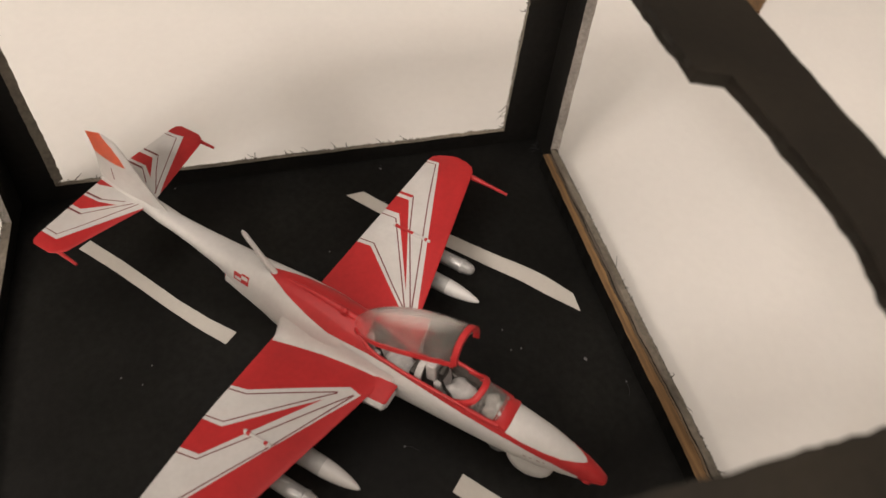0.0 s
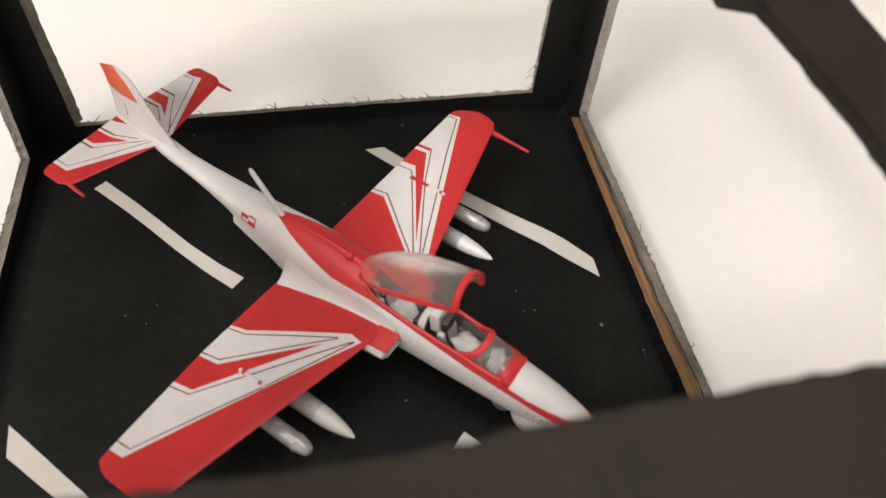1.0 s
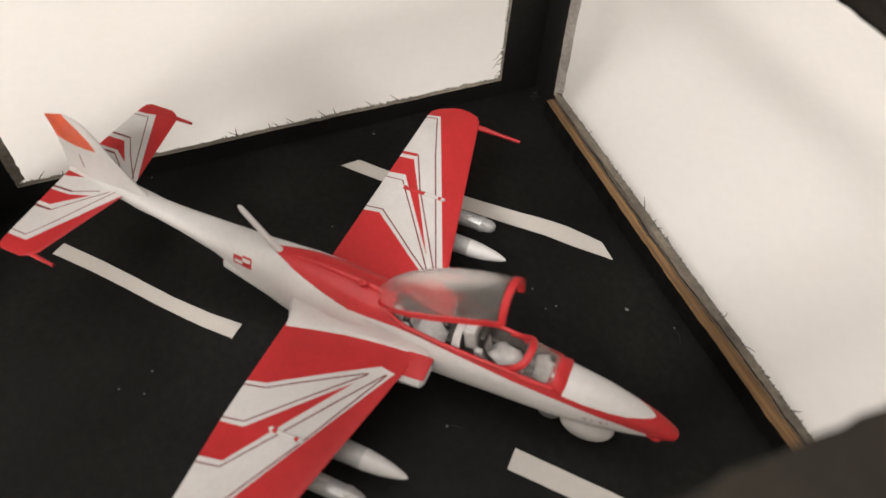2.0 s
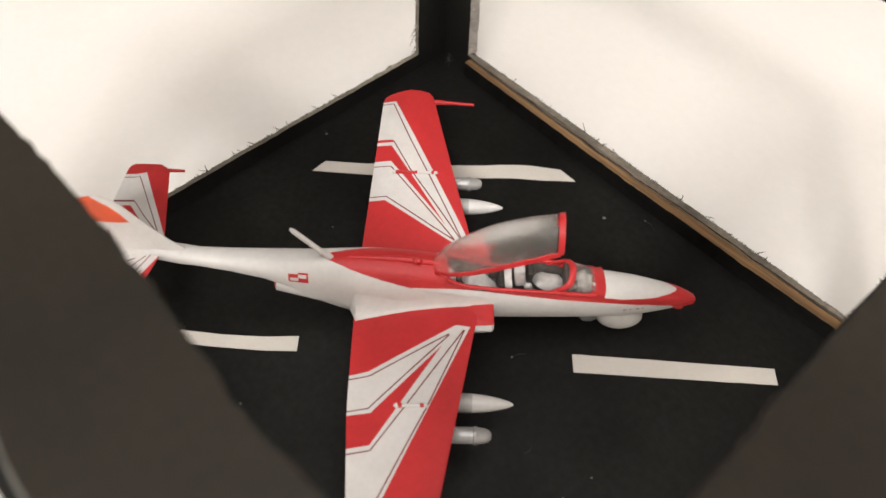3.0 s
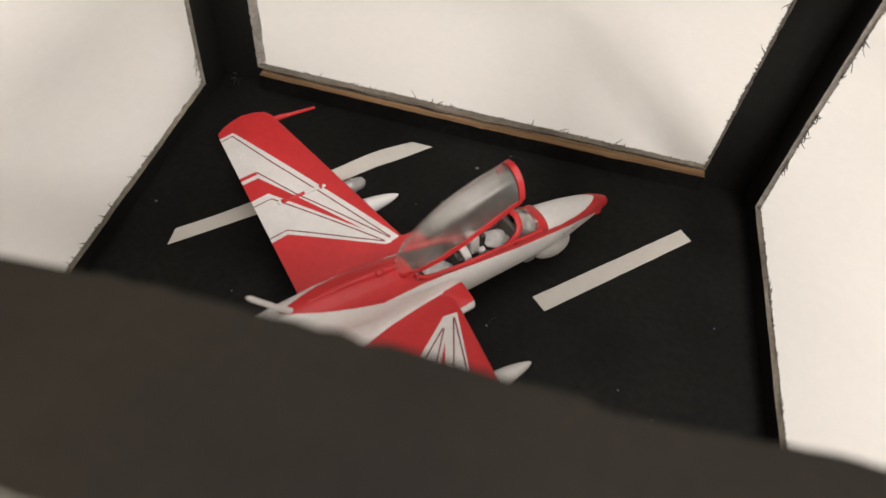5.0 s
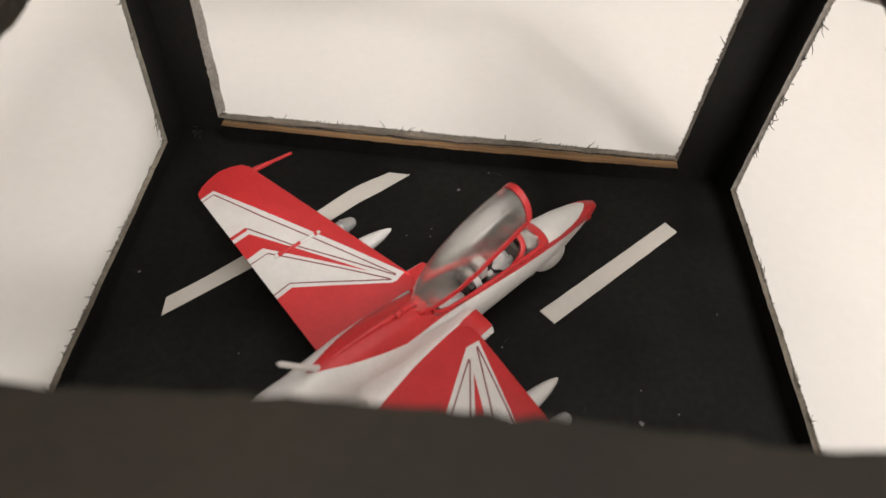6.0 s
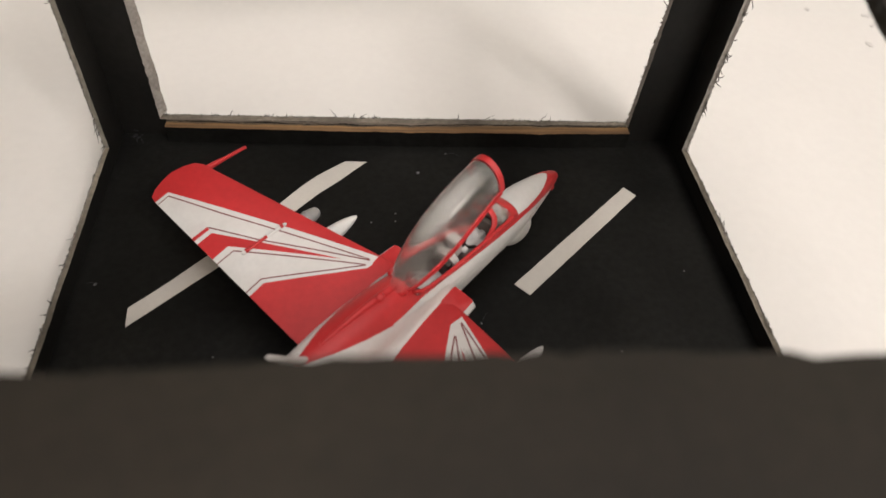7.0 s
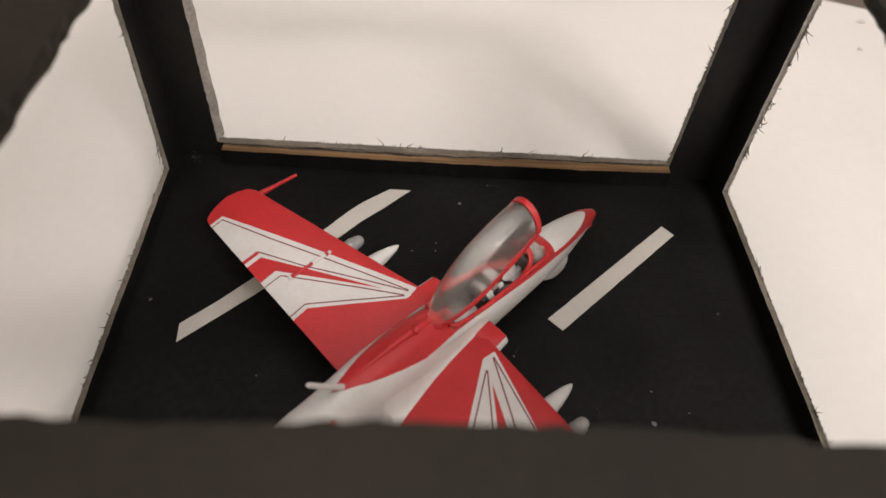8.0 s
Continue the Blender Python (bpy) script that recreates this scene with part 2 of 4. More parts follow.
def white_table():
    t = tagged(new("table"), "smooth white laminate table under the cardboard box", "table")
    bm = soft_box(-620, 700, -560, 262, -28, 0, 1.5)
    part("tabletop", bm, TABLE_WHITE, t)
    for x in (-570, 650):
        for y in (-510, 212):
            part("leg", soft_box(x - 22, x + 22, y - 22, y + 22, -750, -28, 2), TABLE_WHITE, t)
    t.matrix_basis = pose(0, 0, TABLE_Z, 0, 0, -18.8)
    return t


white_table()


# ---- the cardboard box ----
X0, X1, Y0, Y1 = -15.5, 151.5, -94.5, 65.5
THICK, TOP = 5.0, 91.6
LIP = 5.6


def ragged_panel(outer, hole, place, jag=0.5, bite=None, thick=2.4, rough_rim=0.0, flare=0.0, slant=0.0):
    """A board with a hand-cut opening. outer, hole: (u0, u1, v0, v1); place(u, v, d) gives the point at depth d. The cut edge is ragged."""
    (a0, a1, b0, b1), (u0, u1, v0, v1) = outer, hole
    inner, border, sides = [], [], []
    for side in range(4):
        n = 60
        for i in range(n):
            k = i / n
            if side == 0:
                p, q = (u0 + (u1 - u0) * k, v0), (a0 + (a1 - a0) * k, b0)
            elif side == 1:
                p, q = (u1, v0 + (v1 - v0) * k), (a1, b0 + (b1 - b0) * k)
            elif side == 2:
                p, q = (u1 - (u1 - u0) * k, v1), (a1 - (a1 - a0) * k, b1)
            else:
                p, q = (u0, v1 - (v1 - v0) * k), (a0, b1 - (b1 - b0) * k)
            if bite and bite(*p):
                p = bite(*p)
            inner.append(p)
            border.append(q)
            sides.append(side)
    bm = bmesh.new()
    depths = (0.0, 0.45 * thick, 0.65 * thick, thick)
    rings, m = [], len(inner)
    seed = random.random() * 50
    for d in depths:
        ring = []
        for i, (u, v) in enumerate(inner):
            w = jag * (0.6 * noise.noise((i * 0.22 + seed, d * 0.3, 1)) + 0.7 * noise.noise((i * 0.9 + seed, d * 0.9, 5)))
            if d > 0.5 * thick:
                w += 0.35 * jag * random.random()
            s = sides[i]
            w += slant * d if s == 3 else 0
            u2 = u + (0, -w, 0, w)[s]
            v2 = v + (w, 0, -w, 0)[s]
            ring.append(bm.verts.new(place(u2, v2, d)))
        rings.append(ring)
    rim = []
    for i, (u, v) in enumerate(border):
        w = rough_rim * (noise.noise((i * 0.13, seed, 2)) + 0.5 * noise.noise((i * 0.6, seed, 9)))
        rim.append((u + (0, -w, 0, w)[sides[i]], v + (w, 0, -w, 0)[sides[i]]))
    out0 = [bm.verts.new(place(u, v, 0)) for u, v in rim]
    out1 = [bm.verts.new(place(u, v - (flare if sides[i] == 0 else 0), thick)) for i, (u, v) in enumerate(rim)]
    for i in range(m):
        j = (i + 1) % m
        bm.faces.new((out0[i], out0[j], rings[0][j], rings[0][i])).material_index = 0
        bm.faces.new((rings[-1][i], rings[-1][j], out1[j], out1[i])).material_index = 0
        bm.faces.new((out1[i], out1[j], out0[j], out0[i])).material_index = (3 if sides[i] == 0 else 2) if rough_rim else 0
        for r in range(3):
            bm.faces.new((rings[r][i], rings[r][j], rings[r + 1][j], rings[r + 1][i])).material_index = 2 if sides[i] == 0 and not rough_rim else 1
    return bm


def fibres(edges, place, count, depth=2.1):
    """Frayed paper hairs along the cut edges: (u, v) to (u, v) and the way that they stand out."""
    bm = bmesh.new()
    for (ua, va), (ub, vb), (wu, wv), share in edges:
        for _ in range(int(count * share)):
            k = random.random()
            u, v = ua + (ub - ua) * k, va + (vb - va) * k
            long = random.choice((0.4, 0.5, 0.5, 0.6, 0.7, 0.7, 0.9, 1.0, 1.2, 2.2, 3.0)) * random.uniform(0.6, 1.2)
            lean = random.uniform(-0.9, 0.9)
            curl = random.uniform(-0.6, 0.6)
            pts = []
            for s in range(4):
                h = long * s / 3
                side = lean * h + curl * h * h / long
                pts.append(place(u + wu * h + wv * side, v + wv * h + wu * side, depth + random.uniform(-0.2, 0.3) * h))
            add_tube(bm, pts, (0.16, 0.13, 0.1, 0.03), n=4)
    return bm


def fuzz(edges, place, count, depth):
    """Very short bristles, close together in tufts."""
    bm = bmesh.new()
    for (ua, va), (ub, vb), (wu, wv), share in edges:
        for _ in range(int(count * share)):
            k = random.random()
            u, v = ua + (ub - ua) * k, va + (vb - va) * k
            tuft = 0.5 + 0.9 * max(0.0, noise.noise((u * 0.35, v * 0.35, depth)) + 0.25)
            long = random.uniform(0.3, 0.85) * tuft
            lean = random.uniform(-0.8, 0.8)
            d = depth * random.uniform(1.02, 1.3)
            pts = [place(u + wu * h * long + wv * lean * h * long, v + wv * h * long + wu * lean * h * long, d) for h in (0.0, 0.5, 1.0)]
            add_tube(bm, pts, (0.17, 0.13, 0.03), n=3, cap=False)
    return bm


def loops_of_fibre():
    """A fringe of curls on the upright cut edge of the east window."""
    bm = bmesh.new()
    place = WALLS[3][1]
    edge = WALLS[3][2 + 1][1]
    for _ in range(16):
        v = random.choice((random.uniform(20, 46), random.uniform(14, 70)))
        turn, long = random.uniform(-1.4, 0.6), random.choice((0.9, 1.3, 1.7, 2.4, 3.2))
        pts, u, w, a = [], edge + 0.3, v, math.pi + random.uniform(-0.5, 0.5)
        for k in range(7):
            pts.append(place(u, w, 1.3 + 0.12 * k))
            u, w, a = u + long / 6 * math.cos(a), w + long / 6 * math.sin(a), a - turn * 0.55
        add_tube(bm, pts, (0.15, 0.16, 0.15, 0.14, 0.12, 0.1, 0.04), n=4)
    return bm


box = tagged(new("display_box"), "hand-cut black cardboard display box with open window sides", "box")


def wall_place(fixed, axis, sign, lean, skew=0.0):
    """Maps along-the-wall, height and depth to the box's own millimetres."""
    def place(u, v, d):
        w = fixed + sign * d + lean * v / TOP + skew * (59 - u) + 0.25 * noise.noise((u * 0.03, v * 0.03, fixed))
        return (u, w, v) if axis == "y" else (w, u, v)
    return place


bm = bmesh.new()
add_box(bm, X0 - 2.6, X1 + 1.6, Y0 - 2.6, Y1 + 5.2, -4.4, 0)
for v in bm.verts:
    if v.co.x > 100:
        v.co.x += 0.042 * (59 - v.co.y)
floor_panel = part("floor_panel", bm, BLACK_BOARD, box, "black painted cardboard floor")
WALLS = (
    ("north_wall", wall_place(Y1 + 3.5, "y", 1, -2.0), (X0 - 2.4, X1 + 2.4, 0.02, TOP), (-4.0, 136.4, LIP, 84), 2.1, GREY_EDGE),
    ("south_wall", wall_place(Y0, "y", -1, 8.4), (X0 - 2.4, X1 + 7.5, 0.02, TOP + 1.6), (-0.5, 137, LIP, 84), 2.4, GREY_EDGE),
    ("west_wall", wall_place(X0, "x", -1, 1.0, 0.018), (Y0 + 0.2, Y1 + 3.4, 0.02, TOP), (-83.4, 56.1, LIP, 84), 1.3, OLIVE_EDGE),
    ("east_wall", wall_place(X1 - 0.8, "x", 1, -1.0, 0.042), (Y0 + 0.2, Y1 + 3.4, 0.02, TOP), (-82.0, 58.5, LIP, 84), 1.5, GREY_EDGE),
)
for name, place, outer, hole, thick, edge_mat in WALLS:
    wall = part(name, ragged_panel(outer, hole, place, 0.45, thick=thick, slant={"west_wall": 1.7, "north_wall": 0.85}.get(name, 0.0)), [LIFTED_WALL_BOARD, edge_mat, FOOT_EDGE], box, "black cardboard side with a rough window cut out")
    u0, u1, v0, v1 = hole
    edges = (((u0, v0), (u1, v0), (0, 1), 0.5), ((u0, v0), (u0, v1), (1, 0), 0.25), ((u1, v0), (u1, v1), (-1, 0), 0.25))
    tagged(part("frayed_edge", fibres(edges, place, 150, 0.85 * thick), FIBRE, wall, "frayed dark paper fibres on the cut edge"), kind="stuff")
    tagged(part("paper_fuzz", fuzz(edges, place, 1100, 0.8 * thick), FUZZ, wall, "short grey paper fuzz on the cut edge"), kind="stuff")
    if name == "east_wall":
        tagged(part("curled_fray", loops_of_fibre(), FIBRE, wall, "long curled paper fibres hanging from the cut edge"), kind="stuff")


# the foot of the north window: a black face and three sawn plies, the brown one foremost and the torn grey one outermost
sill = new("window_sill")
sill.parent = box
sill["label"] = "layered cardboard strip along the window foot, brown in front and grey behind"


def sill_front(u):
    return Y1 - 0.7 * math.sin(math.pi * min(max(u / 134, 0), 1)) + 0.35 * noise.noise((u * 0.05, 7, 0)) + 0.2 * noise.noise((u * 0.3, 2, 0))


def sill_ply(name, near, far, height, rough, mats, label, seed):
    """One ply of the sill. near, far: how far it lies behind the front face, as functions of the place along it."""
    bm = bmesh.new()
    rows = []
    for i in range(161):
        u = -2.2 + 138.4 * i / 160
        a, b = sill_front(u) + near(u), min(sill_front(u) + far(u), Y1 + 3.45)
        h = height + rough * (noise.noise((u * 0.09, 9, seed)) + 0.7 * noise.noise((u * 0.9, 4, seed)))
        rows.append([bm.verts.new(p) for p in ((u, a, 0.03), (u, a, h - 0.12), (u, a + 0.1, h), (u, b - 0.08, h + 0.05 * noise.noise((u * 1.7, 1, seed))), (u, b, h - 0.15), (u, b, 0.03))])
    for p, q in zip(rows, rows[1:]):
        for k in range(6):
            bm.faces.new((p[k], p[(k + 1) % 6], q[(k + 1) % 6], q[k])).material_index = 1 if k in (1, 2, 3) else 0
    bm.faces.new(rows[0][::-1])
    bm.faces.new(rows[-1])
    part(name, bm, mats, sill, label)


def seam_one(u):
    return float(np.interp(u, (0, 30, 60, 90, 110, 136), (2.2, 2.2, 2.4, 3.0, 3.0, 3.1))) + 0.4 * noise.noise((u * 0.12, 3, 8)) + 0.15 * noise.noise((u * 0.7, 3, 8))


def seam_two(u):
    return seam_one(u) + 0.75 + 0.35 * noise.noise((u * 0.1, 6, 2)) + 0.12 * noise.noise((u * 0.8, 6, 2))


sill_ply("brown_ply", lambda u: 0.0, lambda u: seam_one(u) - 0.08, LIP, 0.16, [BLACK_BOARD, PLY_EDGE], "bare brown front ply", 1)
sill_ply("middle_ply", lambda u: seam_one(u) + 0.05, lambda u: seam_two(u) - 0.07, LIP - 0.12, 0.3, [BLACK_BOARD, GREY_PLY], "dirty grey-brown middle ply", 5)
sill_ply("grey_ply", lambda u: seam_two(u) + 0.05, lambda u: 4.6, LIP + 0.1, 0.34, [BLACK_BOARD, TORN_PLY], "torn grey outer ply", 9)


def top_place(u, v, d):
    # the narrow east border sags towards the hole
    sag = 4.2 * math.exp(-((v + 20) / 24) ** 2) * min(max((X1 + 3 - u) / (X1 - 131), 0), 1) * min(max((u - 116) / 16, 0), 1)
    return (u, v, 95.2 - sag - d + 0.5 * noise.noise((u * 0.02, v * 0.02, 3)))


def top_bite(u, v):
    """The hand-cut hole: a step in its north side, a wavy south side."""
    if v > 40:
        return (u, 48.6 if u < 72.5 else float(np.interp(u, (73, 90, 100, 110, 118, 124, 134), (53.9, 54.7, 55.2, 54.2, 51.9, 51.2, 50.6))))
    if u > 120:
        return (float(np.interp(v, (-66, 0, 20, 50), (134.3, 134.1, 133.9, 132.9))), v)
    if v < -60:
        return (u, float(np.interp(u, (9.5, 40, 60, 80, 100, 116, 134), (-68.4, -68.4, -67.1, -66.8, -67.6, -66.1, -66.6))))
    return None


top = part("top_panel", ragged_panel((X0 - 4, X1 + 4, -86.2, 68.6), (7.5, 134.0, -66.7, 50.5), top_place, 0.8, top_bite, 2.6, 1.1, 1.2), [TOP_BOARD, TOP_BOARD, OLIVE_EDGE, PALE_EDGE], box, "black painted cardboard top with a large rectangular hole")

# ---- the white runway strips on the floor ----
PLANE = pose(0.05476, -0.01265, 0, 0, 0, 45.13)


def runway_strip(one, other, label):
    """A strip of white paper, cut by hand: its two long edges, each as corners along the aircraft from one end to the other."""
    bm = bmesh.new()
    n = 30
    rows = []
    for i in range(n + 1):
        k = i / n
        pair = []
        for seed, edge in enumerate((one, other)):
            xs, ys = zip(*edge)
            x = xs[0] + (xs[-1] - xs[0]) * k
            pair.append((x, float(np.interp(x, xs, ys)) + 0.07 * noise.noise((x * 0.4, 2, seed + xs[0]))))
        (lx, ly), (rx, ry) = pair
        lift = 0.06 * noise.noise((lx * 0.07, 5, 1))
        rows.append([bm.verts.new(p) for p in ((lx, ly, 0.03), (rx, ry, 0.03), (rx, ry, 0.22 + lift), (lx, ly, 0.22 + lift))])
    for p, q in zip(rows, rows[1:]):
        for k in range(4):
            bm.faces.new((p[k], p[(k + 1) % 4], q[(k + 1) % 4], q[k]))
    bm.faces.new(rows[0][::-1])
    bm.faces.new(rows[-1])
    ob = tagged(mesh_object("runway_strip", bm, STRIP_WHITE), label, "paper strip", group="runway strips")
    ob.matrix_basis = PLANE
    return ob


WORDS = "narrow white paper strip stuck on the black box floor"
runway_strip([(-79, -8.6), (-66.6, -8.8), (-56, -9.4), (-44, -10.2), (-33, -10.2), (-24.5, -9.5)], [(-79.2, -12.4), (-67, -12.5), (-56.5, -13.0), (-44.6, -13.8), (-33.5, -14.1), (-24.4, -13.8)], WORDS)
runway_strip([(-26.3, 52.0), (-15, 51.7), (-3, 52.0), (12, 52.7), (23, 53.5), (31, 54.4), (36, 54.5), (46.2, 53.3)], [(-29.8, 47.7), (-20, 47.4), (-4, 47.1), (10, 47.8), (22, 48.2), (32, 48.9), (39, 48.6), (50.5, 48.8)], WORDS)
runway_strip([(45.5, -10.6), (97.0, -11.8)], [(45.6, -15.7), (96.8, -16.3)], WORDS)
runway_strip([(-36.4, -69.2), (-2, -69.5)], [(-30.4, -74.0), (-2, -73.2)], WORDS)

# ---- the model aircraft, in its own millimetres: x to the nose, y to its left, z up ----
plane = tagged(new("model_aircraft"), "red and white plastic model jet trainer with open canopy", "model aircraft")
W, R, K, O = 0, 1, 2, 3
PAINTS = [WHITE_PAINT, RED_PAINT, LINE_PAINT, ORANGE_PAINT]
SECTIONS = [  # x, lowest, highest, half width
    (74.8, 11.6, 13.0, 0.6), (74.3, 11.0, 13.8, 1.2), (72.5, 10.4, 14.9, 1.8), (69.5, 9.8, 16.3, 2.5), (65, 8.5, 17.4, 3.3), (59.5, 7.0, 18.5, 4.1),
    (54, 6.4, 19.0, 4.7), (48, 6.0, 19.5, 5.1), (40, 5.6, 20.0, 5.5), (30, 5.0, 20.1, 5.8), (20, 4.2, 20.4, 6.0), (14.5, 2.8, 21.0, 6.1),
    (12, 1.4, 21.8, 6.1), (8, 1.4, 22.6, 6.2), (0, 1.6, 23.2, 6.4), (-8, 2.6, 23.2, 6.3), (-14, 4.6, 22.8, 5.8), (-20, 7.5, 22.4, 5.0), (-26, 12.6, 22.0, 4.3),
    (-31, 15.2, 21.8, 3.7), (-40, 17.0, 21.8, 2.9), (-48, 18.1, 22.1, 2.4), (-53, 18.5, 23.0, 2.4), (-58, 19.2, 24.1, 2.1), (-64, 19.8, 23.9, 1.6), (-70, 20.4, 23.2, 1.1), (-75, 21.0, 22.8, 0.6)]


def settle(bm):
    """The body rides a little nose-down."""
    for v in bm.verts:
        x = v.co.x
        v.co.z += 0.0225 * (74 - x)
        if x < -31:
            v.co.x = -31 + 0.9 * (x + 31)


def body_part(name, bm, mats, parent, label="", smooth=False):
    settle(bm)
    return part(name, bm, mats, parent, label, smooth)


def hull(sections, n=36, power=2.3):
    bm = bmesh.new()
    rings = []
    for x, lo, hi, w in sections:
        ring = []
        p = power + 1.9 * float(np.interp(x, (4, 13, 44, 56), (0, 1, 1, 0)))
        for k in range(n):
            t = 2 * math.pi * k / n
            c, s = math.cos(t), math.sin(t)
            p = p if s > 0 else power
            up = math.copysign(abs(s) ** (2 / p), s)
            ring.append(bm.verts.new((x, math.copysign(abs(c) ** (2 / p), c) * w * (1 if up > 0 else 1 - 0.12 * up * up), (lo + hi) / 2 + (hi - lo) / 2 * up)))
        rings.append(ring)
    for a, b in zip(rings, rings[1:]):
        for k in range(n):
            bm.faces.new((a[k], a[(k + 1) % n], b[(k + 1) % n], b[k]))
    bm.faces.new(rings[0])
    bm.faces.new(rings[-1][::-1])
    return bm


def fuselage():
    fine = []
    for p, q in zip(SECTIONS, SECTIONS[1:]):
        steps = max(1, round((p[0] - q[0]) / 3))
        for i in range(steps):
            fine.append(tuple(a + (b - a) * i / steps for a, b in zip(p, q)))
    fine.append(SECTIONS[-1])
    fine = [(x, lo, hi, w * float(np.interp(x, (-14, 0, 60, 70), (1, 1.07, 1.07, 1)))) for x, lo, hi, w in fine]
    bm = hull(fine)
    # the cockpit opening
    hole = [(13.2, -4.0), (13.2, 4.0), (20, 4.6), (32, 4.55), (42.5, 4.2), (49.0, 3.3), (49.0, -3.3), (42.5, -4.2), (32, -4.55), (20, -4.6)]
    upper = lambda f: f.calc_center_median().z > 16
    paint(bm, [(hole, 4)], 0, 1, upper)
    bmesh.ops.delete(bm, geom=[f for f in bm.faces if f.material_index == 4], context="FACES")
    red = [(4.2, 19.3), (9, 19.1), (16, 18.6), (30, 17.6), (43, 16.6), (54, 15.6), (62, 14.5), (68.6, 13.0), (69.0, 11.8), (67.0, 10.4), (67.0, 7.5), (78, 7.5), (78, 28), (4.2, 28)]
    paint(bm, [(red, R)], 0, 2)
    # the red of the spine runs out to a point at the antenna
    spear = [(-17.6, 0.5), (-15.6, -0.9), (-12.6, -2.1), (-10, -3.1), (-7.5, -3.8), (-3, -4.7), (0.5, -5.2), (4.3, -5.5), (4.3, 5.3), (0.5, 4.8), (-3, 4.3), (-8, 3.3), (-12, 2.2), (-15, 1.3)]
    paint(bm, [(spear, R)], 0, 1, upper)
    panel = [(50.6, -4.2), (55, -4.05), (60, -3.5), (64, -2.7), (67, -1.6), (68.6, -0.7), (69.2, 0), (68.6, 0.7), (67, 1.6), (64, 2.7), (60, 3.5), (55, 4.05), (50.6, 4.2)]
    paint(bm, [(panel, W)], 0, 1, upper)
    # national checkerboards, both sides
    x0, z0, s, v = -24.9, 17.9, 2.35, 1.3
    e = 0.42
    top = z0 + 2 * v
    checks = [([(x0, z0), (x0 + 2 * s, z0), (x0 + 2 * s, top), (x0, top)], R),
              ([(x0 + s, z0 + v), (x0 + 2 * s - e, z0 + v), (x0 + 2 * s - e, top - e), (x0 + s, top - e)], W),
              ([(x0 + e, z0 + e), (x0 + s, z0 + e), (x0 + s, z0 + v), (x0 + e, z0 + v)], W),
              ([(x0, top - e * 0.9), (x0 + s, top - e * 0.9), (x0 + s, top + 0.1), (x0, top + 0.1)], W)]
    # unreadable small stencilling on the nose
    checks += [([(x, z), (x + w, z), (x + w, z + 0.34), (x, z + 0.34)], K) for x, z, w in ((56.0, 12.9, 0.8), (57.6, 13.0, 0.5), (59.2, 13.1, 0.9), (60.6, 13.2, 0.4))]
    paint(bm, checks, 0, 2)
    return body_part("fuselage", bm, PAINTS, plane, "white fuselage with a red spine, red nose and checkerboard marks", smooth=35)


def leading(l, side):
    """Where the wing's front edge lies: the hand-glued wings differ a little."""
    return 18.3 - 0.232 * (l - 13.5) if side > 0 else 19.4 - 0.178 * (l - 13.5)


def trailing(l, side):
    return -9.9 + 0.04 * l + (0 if side > 0 else 0.062 * max(l - 34, 0))


def wing_top(x, l, side):
    """Height of the wing's upper skin."""
    f = min(max((leading(l, side) - x) / (leading(l, side) - trailing(l, side)), 0.0), 1.0)
    return 15.3 + 0.085 * l + (0.005 * l - 3.0) * f + 2.2 * math.sqrt(f) * (1 - f) * (1 - l / 110)


def flying_surface(stations, thick, side, n=14):
    """A wing of stations (span, front, back, height at the front, height at the back, thickness)."""
    bm = bmesh.new()
    rings = []
    for l, x1, x0, z1, z0, t in stations:
        ring = []
        for k in range(2 * n):
            a = math.pi * k / n
            f = (1 - math.cos(a)) / 2 if k <= n else (1 - math.cos(2 * math.pi - a)) / 2
            h = t * 2.9 * (0.2969 * math.sqrt(max(f, 0)) - 0.126 * f - 0.3516 * f * f + 0.2843 * f ** 3 - 0.1015 * f ** 4) / 0.6
            up = h if k <= n else -h * 0.7
            ring.append(bm.verts.new((x1 + (x0 - x1) * f, side * l, z1 + (z0 - z1) * f + up)))
        rings.append(ring)
    for a, b in zip(rings, rings[1:]):
        for k in range(2 * n):
            j = (k + 1) % (2 * n)
            if side > 0:
                bm.faces.new((a[k], a[j], b[j], b[k]))
            else:
                bm.faces.new((b[k], b[j], a[j], a[k]))
    bm.faces.new(rings[-1] if side > 0 else rings[-1][::-1])
    bm.faces.new(rings[0][::-1] if side > 0 else rings[0])
    return bm


def mirrored(areas, side):
    return [([(x, side * y) for x, y in poly], i) for poly, i in areas]


